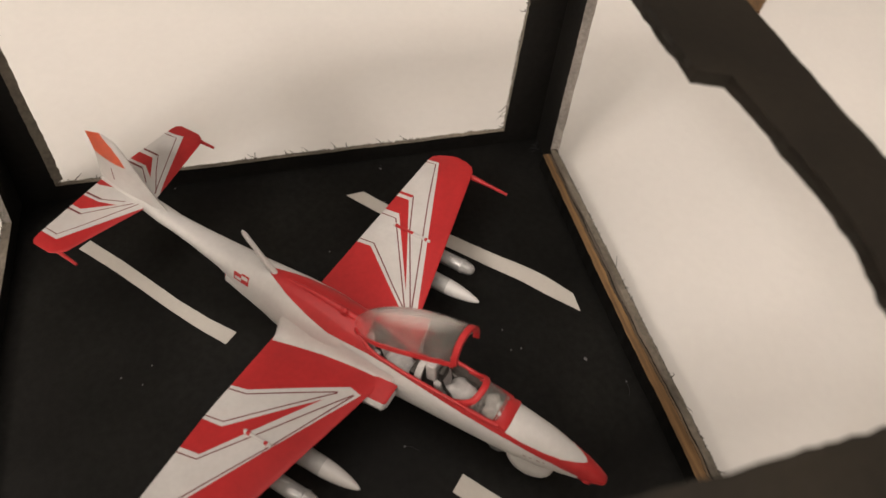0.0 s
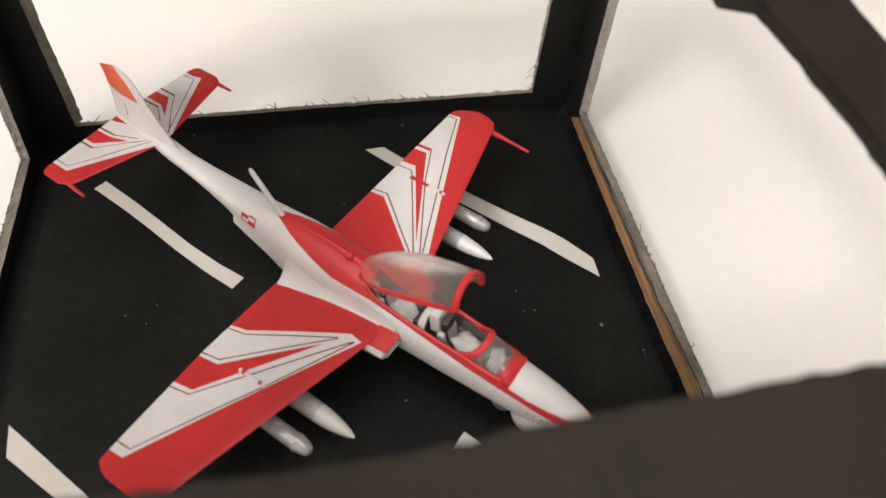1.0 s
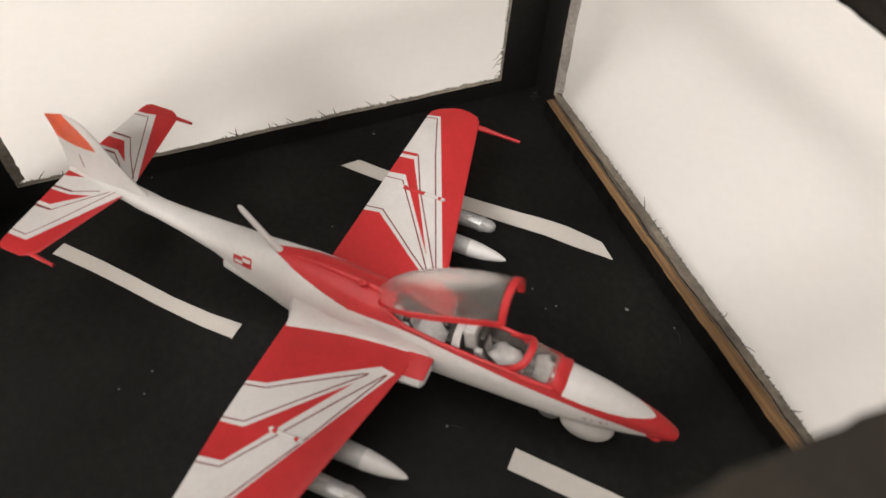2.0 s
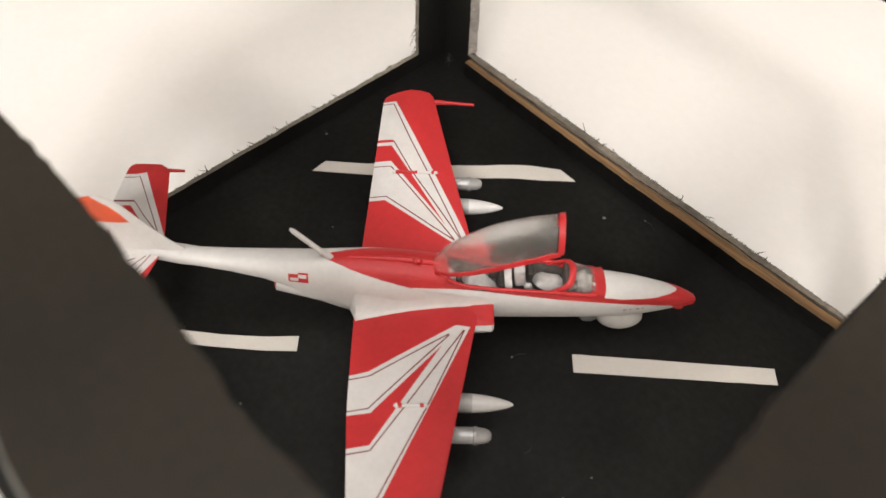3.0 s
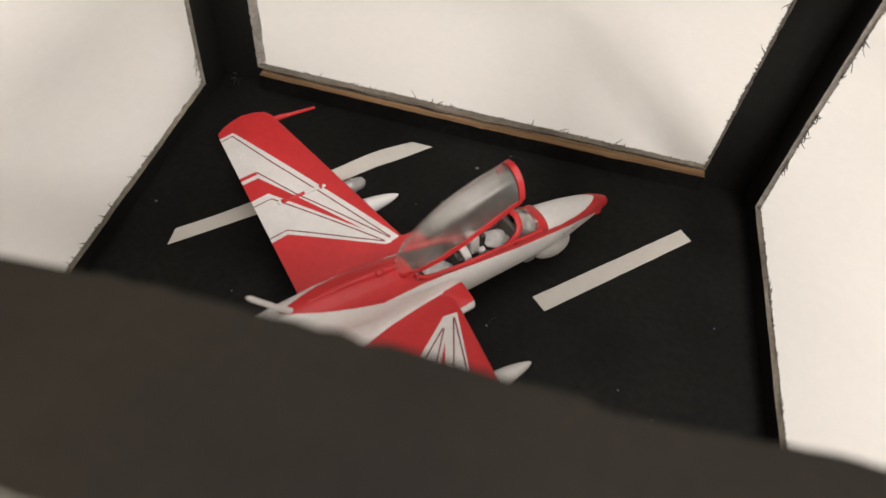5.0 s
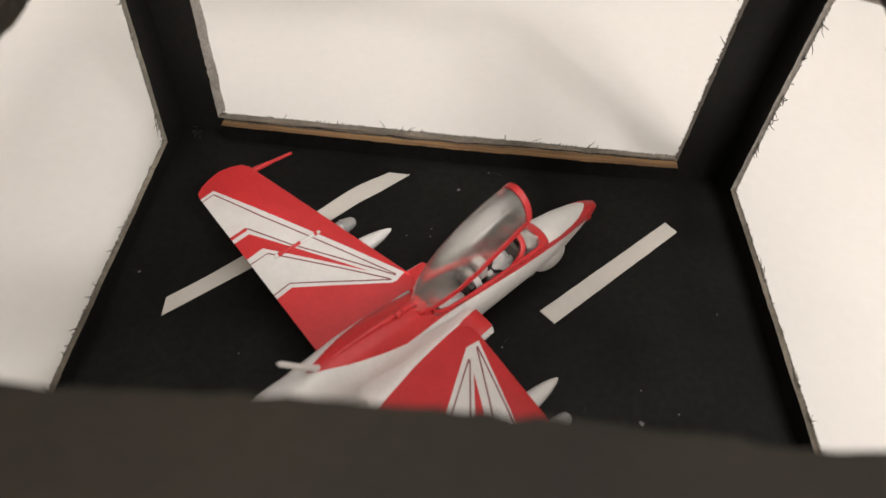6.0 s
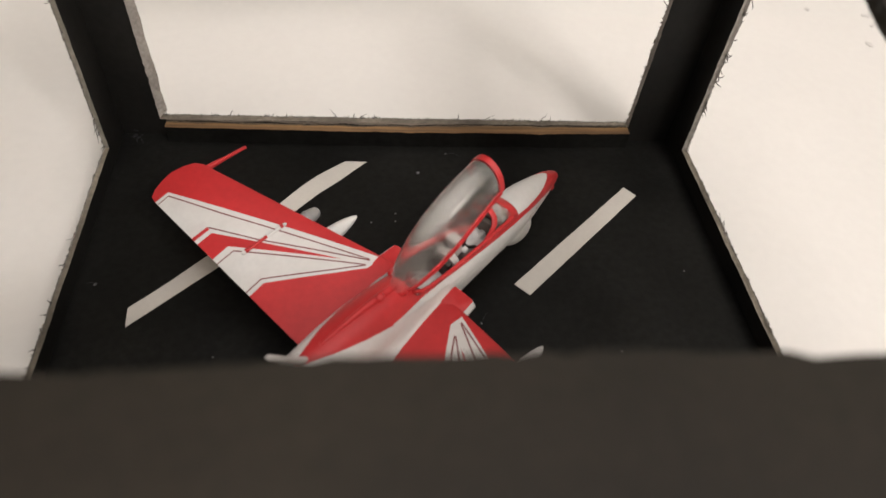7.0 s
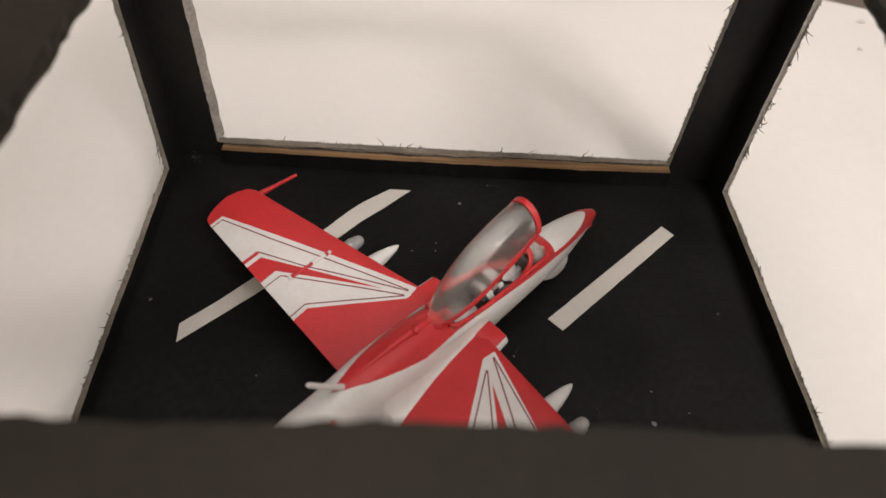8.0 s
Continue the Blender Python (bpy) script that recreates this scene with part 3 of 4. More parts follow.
def wing_pattern(side):
    """White fan stripes, (x, distance from the centre line): each white edge and each thin line has its place at the back edge and its kink, and all run together at the root."""
    back = -11
    if side > 0:
        upper = [(back, 61.3), (-3.7, 61.1), (18.0, 12.1), (15.4, 11.6), (11.7, 17.3), (-4.0, 44.6), (back, 44.9)]
        lower = [(back, 39.1), (-3.8, 39.1), (11.7, 17.3), (15.6, 11.4), (13.9, 11.6), (8.0, 16.0), (-4.6, 25.9), (back, 25.7)]
        lines = ([(back, 60.3), (-4.3, 60.2), (1.0, 46.9), (16.0, 12.9)], [(-3.6, 46.4), (1.9, 35.4), (15.8, 12.7)], [(back, 37.5), (-3.7, 37.2), (14.2, 12.6)], [(back, 27.0), (-4.3, 27.1), (8.4, 16.8), (14.2, 12.4)])
        bars = [[(back, 46.6), (-3.7, 46.2)]]
    else:
        upper = [(back, 60.8), (-2.1, 60.5), (18.3, 13.0), (15.6, 12.6), (11.8, 18.2), (-2.7, 42.4), (back, 43.6)]
        lower = [(back, 35.8), (-3.2, 35.0), (11.8, 18.2), (16.0, 12.6), (15.0, 12.5), (-4.6, 24.7), (back, 26.1)]
        lines = ([(back, 58.8), (-2.4, 58.5), (0.2, 52.9), (9.1, 33.5), (17.0, 13.9)], [(back, 44.9), (-2.5, 43.6), (4.6, 33.0), (16.8, 13.9)], [(back, 34.9), (-3.8, 33.9), (13.4, 15.3)], [(back, 27.0), (-4.2, 25.8), (13.4, 15.0)])
        bars = []
    areas = [(upper, W), (lower, W)] + [(band(l, 0.34), K) for l in lines] + [(band(l, 0.95), R) for l in bars]
    return mirrored(areas, side)


def hull_half(x, z):
    """Half the width of the fuselage at a height above the floor."""
    xs = [q[0] for q in SECTIONS][::-1]
    lo, hi, w = [float(np.interp(x, xs, [q[i] for q in SECTIONS][::-1])) for i in (1, 2, 3)]
    w *= float(np.interp(x, (-14, 0, 60, 70), (1, 1.07, 1.07, 1)))
    up = min(max((z - 0.0225 * (74 - x) - (lo + hi) / 2) / ((hi - lo) / 2), 0.0), 1.0)
    p = 2.3 + 1.9 * float(np.interp(x, (4, 13, 44, 56), (0, 1, 1, 0)))
    return w * (1 - up ** p) ** (1 / p)


def wing(side):
    st = []
    for l in (3, 8, 13, 18, 24, 30, 36, 42, 48, 54, 58, 61.4):
        t = 3.3 - 1.6 * l / 62
        st.append((l, leading(l, side), trailing(l, side), 15.3 + 0.085 * l, 12.3 + 0.09 * l, t * 0.5))
    e = leading(61.4, side)
    b = 0 if side > 0 else 1.5
    st += [(63.2, e - 1.2, b - 7.0, 20.5, 17.9, 0.7), (64.3, e - 3.6, b - 5.2, 20.3, 18.4, 0.5), (64.9, e - 6.6, b - 3.0, 20.0, 18.9, 0.25)]
    bm = flying_surface(st, 1, side)
    for f in bm.faces:
        f.material_index = R
    paint(bm, wing_pattern(side), 0, 1)
    w = part("wing", bm, PAINTS, plane, "red wing with white fan stripes and thin dark outlines", smooth=35)
    # white root fillet beside the fuselage
    bm = bmesh.new()
    rows = []
    for x, y, z0 in ((22.5, 6.9, 18.3), (17, 7.1, 18.8), (11, 7.5, 19.7), (4, 8.2, 20.4), (-2, 9.2, 20.6), (-6, 9.9, 20.4), (-9.1, 10.6, 19.8), (-9.8, 8.4, 18.6), (-10.8, 6.5, 17.4)):
        y = y if side < 0 else min(y, 7.4)
        y0 = hull_half(x, z0) - 0.3
        edge = wing_top(x, y, side) + 0.08
        ring = [(side * (y0 + (y - y0) * k), edge + (z0 - edge) * (1 - k) ** 2.0) for k in (0, 0.12, 0.25, 0.4, 0.55, 0.7, 0.85, 0.96)]
        ring += [(side * y, edge - 0.1), (side * y, edge - 1.6), (side * (y0 - 0.6), edge - 1.6)]
        rows.append([bm.verts.new((x, *p)) for p in ring])
    n = len(rows[0])
    for p, q in zip(rows, rows[1:]):
        for i in range(n):
            bm.faces.new((p[i], p[(i + 1) % n], q[(i + 1) % n], q[i]))
    bm.faces.new(rows[0][::-1])
    bm.faces.new(rows[-1])
    part("wing_fillet", bm, WHITE_PAINT, w, "white wing root fillet", smooth=50)
    # fence across the stripes: a white front half, a red rear half and a knob of paint at each end
    bm = bmesh.new()
    out, rear = (34.3, -2.5) if side > 0 else (33.5, 2.4)
    split, swing = (3.2, 0.11) if side > 0 else (3.0, -0.02)
    for x0, x1, m in ((rear, split, R), (split, 8.7, W)):
        pts = [x0 + (x1 - x0) * k / 4 for k in range(5)]
        add_tube(bm, [(x, side * (out + swing * (3 - x)), wing_top(x, out, side) + 0.22) for x in pts], (0.34, 0.42, 0.38, 0.44, 0.36), n=8, mat=m)
    for x, r, m in ((rear, 0.65, W), (rear + 0.7, 0.66, R), (split + 0.2, 0.52, R), (7.9, 0.56, R), (8.7, 0.52, W)):
        z = wing_top(x, out, side) + 0.3
        y = side * (out + swing * (3 - x))
        add_tube(bm, [(x - r, y, z - 0.2), (x - 0.4 * r, y, z), (x + 0.4 * r, y, z), (x + r, y, z - 0.2)], (0.2, r * 0.85, r * 0.85, 0.2), n=8, mat=m)
    part("wing_fence", bm, PAINTS, w, "thin white fence with red blobs", smooth=60)
    bm = bmesh.new()
    add_tube(bm, [(5.5, side * 60.7, 19.2), (9, side * 60.6, 19.4), (13, side * 60.4, 19.4), (19.1, side * 60.2, 19.3)], (0.8, 0.75, 0.5, 0.42), n=10)
    part("wing_probe", bm, RED_PAINT, w, "thin red probe", smooth=60)


def lathe(profile, n=20):
    """A turned body along x: (x, radius)."""
    bm = bmesh.new()
    rings = [[bm.verts.new((x, r * math.cos(2 * math.pi * k / n), r * math.sin(2 * math.pi * k / n))) for k in range(n)] for x, r in profile]
    for a, b in zip(rings, rings[1:]):
        for k in range(n):
            bm.faces.new((a[k], a[(k + 1) % n], b[(k + 1) % n], b[k]))
    bm.faces.new(rings[0])
    bm.faces.new(rings[-1][::-1])
    return bm


def stores(side):
    bm = lathe([(28.6, 0.25), (27.6, 0.75), (25.5, 1.35), (22.5, 1.9), (19.4, 2.2), (19.1, 2.2), (13, 2.3), (6, 2.1), (0, 1.4), (-4, 0.5)])
    back, rise = (-1.0, 0.4) if side > 0 else (0, 0)
    bmesh.ops.translate(bm, vec=(back, side * 29.0, 9.8 + rise), verts=bm.verts)
    for f in bm.faces:
        f.material_index = 1 if f.calc_center_median().x < 19.2 + back else 0
    t = part("fuel_tank", bm, [WHITE_PAINT, GREY_PAINT], plane, "white underwing tank with a grey rear body", smooth=50)
    part("pylon", soft_box(0, 13, side * 29.0 - 0.6, side * 29.0 + 0.6, 11, 16.2, 0.3), WHITE_PAINT, t)
    bm = lathe([(23.4, 0.7), (22.9, 1.3), (21.9, 1.65), (20.4, 1.85), (20.1, 2.05), (19.5, 2.05), (19.3, 1.85), (16.6, 1.85), (16.4, 1.85), (14, 1.85), (4, 1.75), (2, 1.4)])
    bmesh.ops.translate(bm, vec=(1.6 * back, side * 36.9, 10.4 + rise), verts=bm.verts)
    for f in bm.faces:
        f.material_index = 1 if f.calc_center_median().x < 16.5 + 1.6 * back else 0
    p = part("gun_pod", bm, [POD_SILVER, GREY_PAINT], plane, "grey underwing pod with a ringed nose", smooth=40)
    part("pylon", soft_box(0, 11, side * 36.9 - 0.55, side * 36.9 + 0.55, 11.4, 15.6, 0.3), GREY_PAINT, p)
    part("nose_pin", add_tube(bmesh.new(), [(13.5, side * 36.6, 12.0), (15.6, side * 36.5, 12.9)], (0.35, 0.2), n=8), WHITE_PAINT, p)


def intake(side):
    bm = bmesh.new()
    rows = []
    for x, y1, zl, zh in ((24.0, 12.2, 13.3, 16.0), (23.5, 12.7, 13.0, 16.3), (19, 13.0, 12.8, 16.2), (13, 12.8, 12.8, 15.0), (6, 12.0, 13.0, 14.2)):
        y0 = 6.4
        rows.append([bm.verts.new((x, side * y, z)) for y, z in ((y0, zl), (y1 - 1.2, zl), (y1, zl + 1.2), (y1 + 0.1, zh - 1.3), (y1 - 0.7, zh - 0.2), (y1 - 2.4, zh), (y0, zh + 0.2))])
    for p, q in zip(rows, rows[1:]):
        for k in range(7):
            bm.faces.new((p[k], p[(k + 1) % 7], q[(k + 1) % 7], q[k])).material_index = R if k in (4, 5) else W
    bm.faces.new(rows[-1]).material_index = R
    lip = bm.faces.new(rows[0][::-1])
    lip.material_index = W
    r = bmesh.ops.inset_individual(bm, faces=[lip], thickness=0.7)
    lip.material_index = K
    bmesh.ops.translate(bm, vec=(-2.5, 0, 0), verts=lip.verts)
    part("air_intake", bm, [WHITE_PAINT, RED_PAINT, JET_DARK], plane, "air intake, red above and white below", smooth=35)


def tail_pattern(side):
    """White fan on the red tailplane: the fan itself, a red wedge, three thin lines and a red corner at the root."""
    if side > 0:
        fan = [(-79, 21.9), (-70.2, 21.9), (-67.4, 22.5), (-57.2, 3.0), (-57.2, 0.4), (-79, 0.4)]
        wedge = [(-79, 11.9), (-68.9, 12.1), (-63.9, 6.5), (-68.4, 9.0), (-79, 8.9)]
        lines = ([(-79, 20.8), (-70.4, 20.9), (-68.9, 21.2), (-58.6, 3.0)], [(-79, 13.4), (-68.2, 13.5), (-64.3, 9.0), (-58.5, 3.3)], [(-79, 7.9), (-68.4, 7.9), (-63.5, 4.6)])
        bars = ([(-79, 13.4), (-68.4, 13.5)], [(-79, 7.9), (-68.5, 7.9)])
    else:
        fan = [(-79, 20.9), (-67.6, 21.0), (-62.3, 11.5), (-57.4, 1.9), (-57.4, 0.4), (-79, 0.4)]
        wedge = [(-79, 10.7), (-70.9, 10.9), (-64.0, 5.2), (-69.0, 6.8), (-79, 7.1)]
        lines = ([(-79, 19.6), (-68.9, 19.8), (-65.8, 14.6), (-59.4, 1.8)], [(-79, 12.2), (-69.4, 12.1), (-60.6, 2.4)], [(-79, 6.1), (-69.0, 5.8), (-63.0, 3.2)])
        bars = ([(-79, 12.2), (-69.6, 12.1)], [(-79, 6.1), (-69.2, 5.8)])
    areas = [(fan, W), (wedge, R)] + [(band(l, 0.26), K) for l in lines] + [(band(l, 0.55), K) for l in bars]
    areas.append(([(-79, 2.6), (-73.7, 2.2), (-67.4, 0.4), (-79, 0.4)], R))
    return mirrored(areas, side)


def tailplane(side):
    sweep, rise, out = (0.195, 0.055, 0.8) if side > 0 else (0.255, 0.02, 0.0)
    st = []
    for l in (0.6, 4, 8, 12, 16, 20, 22.4 + out):
        z = 22.0 + rise * l
        st.append((l, -56.8 - sweep * l, -75.3 + 0.1 * l, z, z - 0.2, 1.05 - 0.02 * l))
    e, z = -56.8 - sweep * 22.4, 22.0 + rise * 23.5
    st += [(23.8 + out, e - 1.3, -72.6, z, z - 0.2, 0.45), (24.7 + out, e - 3.1, -71.4, z, z - 0.2, 0.2)]
    bm = flying_surface(st, 1, side, 10)
    for f in bm.faces:
        f.material_index = R
    paint(bm, tail_pattern(side), 0, 1)
    t = body_part("tailplane", bm, PAINTS, plane, "red tailplane with white fan stripes", smooth=35)
    bm = bmesh.new()
    add_tube(bm, [(-66, side * (23.0 + out), z - 0.4), (-62, side * (23.3 + out), z - 0.5), (-57.6, side * (23.5 + out), z - 0.6)], (0.55, 0.5, 0.35), n=8)
    body_part("tail_probe", bm, RED_PAINT, t, "thin red probe", smooth=60)


def fin():
    bm = bmesh.new()
    levels = [(22.3, 22.3, -50.5, -75.4, 1.15), (26, 25, -54.0, -74.9, 1.05), (30, 29, -57.2, -74.3, 1.0), (34, 32.5, -59.8, -74.0, 0.92), (37.2, 35.4, -61.8, -74.2, 0.8), (39.2, 37.2, -63.6, -74.5, 0.62), (40.2, 38.0, -65.6, -74.7, 0.4), (40.6, 38.4, -67.6, -74.7, 0.14)]
    rings = []
    n = 8
    for z1, z0, x1, x0, t in levels:
        ring = []
        for k in range(2 * n):
            a = math.pi * k / n
            f = (1 - math.cos(a)) / 2
            h = t * 2.2 * (math.sqrt(max(f, 0)) * (1 - f) + 0.12 * f * (1 - f) * 4) / 0.9
            ring.append(bm.verts.new((x1 + (x0 - x1) * f, h if k <= n else -h, z1 + (z0 - z1) * f)))
        rings.append(ring)
    for a, b in zip(rings, rings[1:]):
        for k in range(2 * n):
            bm.faces.new((a[k], a[(k + 1) % (2 * n)], b[(k + 1) % (2 * n)], b[k]))
    bm.faces.new(rings[-1])
    cap = [(-76, 32.6), (-66.5, 32.9), (-61.4, 33.0), (-62.9, 35.8), (-64.9, 38.2), (-67.6, 39.9), (-70.5, 41.2), (-76, 41.2)]
    mark = band([(-68.1, 25.9), (-67.6, 30.1)], 0.42)
    paint(bm, [(cap, O), (mark, K)], 0, 2)
    body_part("fin", bm, PAINTS, plane, "white tail fin with an orange-red rudder tip", smooth=40)


def canopy():
    """The hood, hinged at its rear and propped open: a long bubble, painted red along its lower edges and its front arch."""
    c = new("canopy")
    c.parent = plane
    c["label"] = "hazy clear canopy hood in a red frame, propped open"
    long, n = 29.8, 22
    def outline(s):
        k = s / long
        w = float(np.interp(k, (0, 0.05, 0.12, 0.25, 0.45, 0.7, 1), (2.0, 2.9, 3.6, 4.4, 4.9, 4.85, 4.5)))
        h = float(np.interp(k, (0, 0.08, 0.2, 0.35, 0.55, 0.75, 0.9, 1), (3.6, 5.2, 6.5, 7.4, 8.0, 7.5, 6.6, 5.9)))
        return w, h
    def ring(s, grow=0.0):
        w, h = outline(s)
        lean = 0.43 * s / long
        sag = -0.4 * math.sin(math.pi * min(s / long, 1))
        return [(s + lean * (h + grow) * math.sin(math.pi * k / n) ** 0.85, (w + grow) * math.cos(math.pi * k / n), (h + sag + grow) * math.sin(math.pi * k / n) ** 0.85 - sag) for k in range(n + 1)]
    bm = bmesh.new()
    rows = [[bm.verts.new(p) for p in ring(i * (long - 1.6) / 18)] for i in range(19)]
    for p, q in zip(rows, rows[1:]):
        for k in range(n):
            bm.faces.new((p[k], p[k + 1], q[k + 1], q[k]))
    # closed, rounded rear end
    end = [[bm.verts.new((-1.9 * (1 - k * k) ** 0.5, y * k, z * k)) for _, y, z in ring(0)] for k in (0.92, 0.75, 0.5, 0.2)]
    for p, q in zip([rows[0], *end], end):
        for k in range(n):
            bm.faces.new((q[k], q[k + 1], p[k + 1], p[k]))
    bmesh.ops.solidify(bm, geom=list(bm.faces), thickness=0.45)
    part("hood_glass", bm, CANOPY_GLASS, c, "clear plastic hood, slightly hazy, with a highlight painted along its crown", smooth=70).visible_shadow = False
    bm = bmesh.new()
    # front arch, wider towards its feet
    loops = [[bm.verts.new(p) for p in ring(s, g)] for s, g in ((long - 1.35, 0.15), (long, 0.18), (long + 0.08, -0.4), (long - 1.3, -0.45))]
    for i in range(4):
        p, q = loops[i], loops[(i + 1) % 4]
        for k in range(n):
            bm.faces.new((p[k], p[k + 1], q[k + 1], q[k]))
    # painted lower edge, brushed on unevenly, and rear hoop
    runs = []
    for i in range(20):
        s0 = 0.1 + (long - 1.0) * i / 19
        outer, inner = ring(s0, 0.18), ring(s0, -0.35)
        a, b, a2, b2 = [Vector(v) for v in (outer[n], outer[n - 1], inner[n], inner[n - 1])]
        top, drop = 0.55 + 0.2 * noise.noise((s0 * 0.6, -1, 3)), Vector((0, 0, 0.45))
        runs.append([bm.verts.new(v) for v in (a - drop, a.lerp(b, top), a2.lerp(b2, top), a2 - drop)])
    for p, q in zip(runs, runs[1:]):
        for k in range(4):
            bm.faces.new((p[k], p[(k + 1) % 4], q[(k + 1) % 4], q[k]))
    bm.faces.new(runs[0][::-1])
    bm.faces.new(runs[-1])
    add_tube(bm, [(-0.2, -2.2, 0.1), (-1.3, -1.5, 0.1), (-1.8, 0, 0.1), (-1.3, 1.5, 0.1), (-0.2, 2.2, 0.1)], (0.55, 0.65, 0.7, 0.65, 0.55), n=8)
    add_tube(bm, [(-1.4, 0, -0.1), (-3.4, 0, -0.7), (-5.2, 0.1, -1.7)], (1.0, 0.85, 0.6), n=8)
    part("hood_frame", bm, RED_PAINT, c, "red painted hood frame", smooth=50)
    c.matrix_basis = pose(11.35 * MM, -0.9 * MM, 23.6 * MM, -3.6, -28.4, -2.6)


def windscreen():
    bm = bmesh.new()
    rows = []
    for x, w, z0, h, lean in ((40.9, 4.0, 18.6, 4.2, 1.3), (43.6, 3.9, 18.6, 3.6, 0.7), (46, 3.8, 18.4, 2.6, 0.3), (48.6, 3.6, 18.1, 1.6, 0.1)):
        rows.append([bm.verts.new((x + lean * math.sin(math.pi * k / 14), w * math.cos(math.pi * k / 14), z0 + h * math.sin(math.pi * k / 14) ** 0.8)) for k in range(15)])
    for p, q in zip(rows, rows[1:]):
        for k in range(14):
            bm.faces.new((p[k], p[k + 1], q[k + 1], q[k]))
    bmesh.ops.solidify(bm, geom=list(bm.faces), thickness=0.35)
    w = body_part("windscreen", bm, SCREEN_GLASS, plane, "clear front windscreen in a red frame", smooth=60)
    bm = bmesh.new()
    # arch: its feet sweep back into the cockpit rails
    arch = []
    for k in range(17):
        c, h = math.cos(math.pi * k / 16), math.sin(math.pi * k / 16)
        arch.append((40.6 + 1.7 * h - 2.2 * (1 - h) ** 3, 4.15 * c, 18.5 + 4.3 * h ** 0.8))
    strap = []
    for k, (x, y, z) in enumerate(arch):
        c, h = math.cos(math.pi * k / 16), math.sin(math.pi * k / 16)
        back, fore = 0.75 + 0.9 * (1 - h) ** 2, 0.8 + 0.7 * (1 - h) ** 2
        strap.append([bm.verts.new((x + dx, y + g * c, z + g * h)) for dx, g in ((-back, 0.1), (-0.4 * back, 0.4), (0.4 * fore, 0.4), (fore, 0.1), (0.9 * fore, -0.35), (-0.9 * back, -0.35))])
    for p, q in zip(strap, strap[1:]):
        for k in range(6):
            bm.faces.new((p[k], p[(k + 1) % 6], q[(k + 1) % 6], q[k]))
    # broad red band round the foot of the screen
    loops = []
    for x, wide, z0, h in ((47.3, 3.85, 17.6, 2.6), (48.6, 4.0, 17.4, 2.5), (50.7, 4.5, 17.0, 2.45), (50.9, 4.4, 16.9, 2.2), (47.5, 3.5, 17.4, 2.2)):
        loops.append([bm.verts.new((x - 0.5 * (1 - math.sin(math.pi * k / 16)), wide * math.cos(math.pi * k / 16), z0 + h * math.sin(math.pi * k / 16) ** 0.7)) for k in range(17)])
    for i in range(5):
        p, q = loops[i], loops[(i + 1) % 5]
        for k in range(16):
            bm.faces.new((p[k], p[k + 1], q[k + 1], q[k]))
    for side in (-1, 1):
        add_tube(bm, [(40, side * 4.3, 18.3), (44, side * 4.15, 18.0), (48.5, side * 3.95, 17.8)], (0.7, 0.65, 0.6), n=8)
        add_tube(bm, [(12.6, side * 3.6, 21.3), (14.5, side * 4.2, 20.3), (17, side * 4.5, 19.8), (24, side * 4.7, 19.3), (34, side * 4.6, 19.0), (41, side * 4.4, 18.8)], (0.5,) * 6, n=8)
    body_part("windscreen_frame", bm, RED_PAINT, w, "red windscreen arch and cockpit rails", smooth=60)


def lump(cx, cy, cz, rx, ry, rz, rough=0.12, seed=0, freq=1.6):
    bm = bmesh.new()
    bmesh.ops.create_icosphere(bm, subdivisions=3, radius=1)
    for v in bm.verts:
        n = 1 + rough * noise.noise(v.co * freq + Vector((seed, 0, 0)))
        v.co = Vector((cx + rx * n * v.co.x, cy + ry * n * v.co.y, cz + rz * n * v.co.z))
    return bm


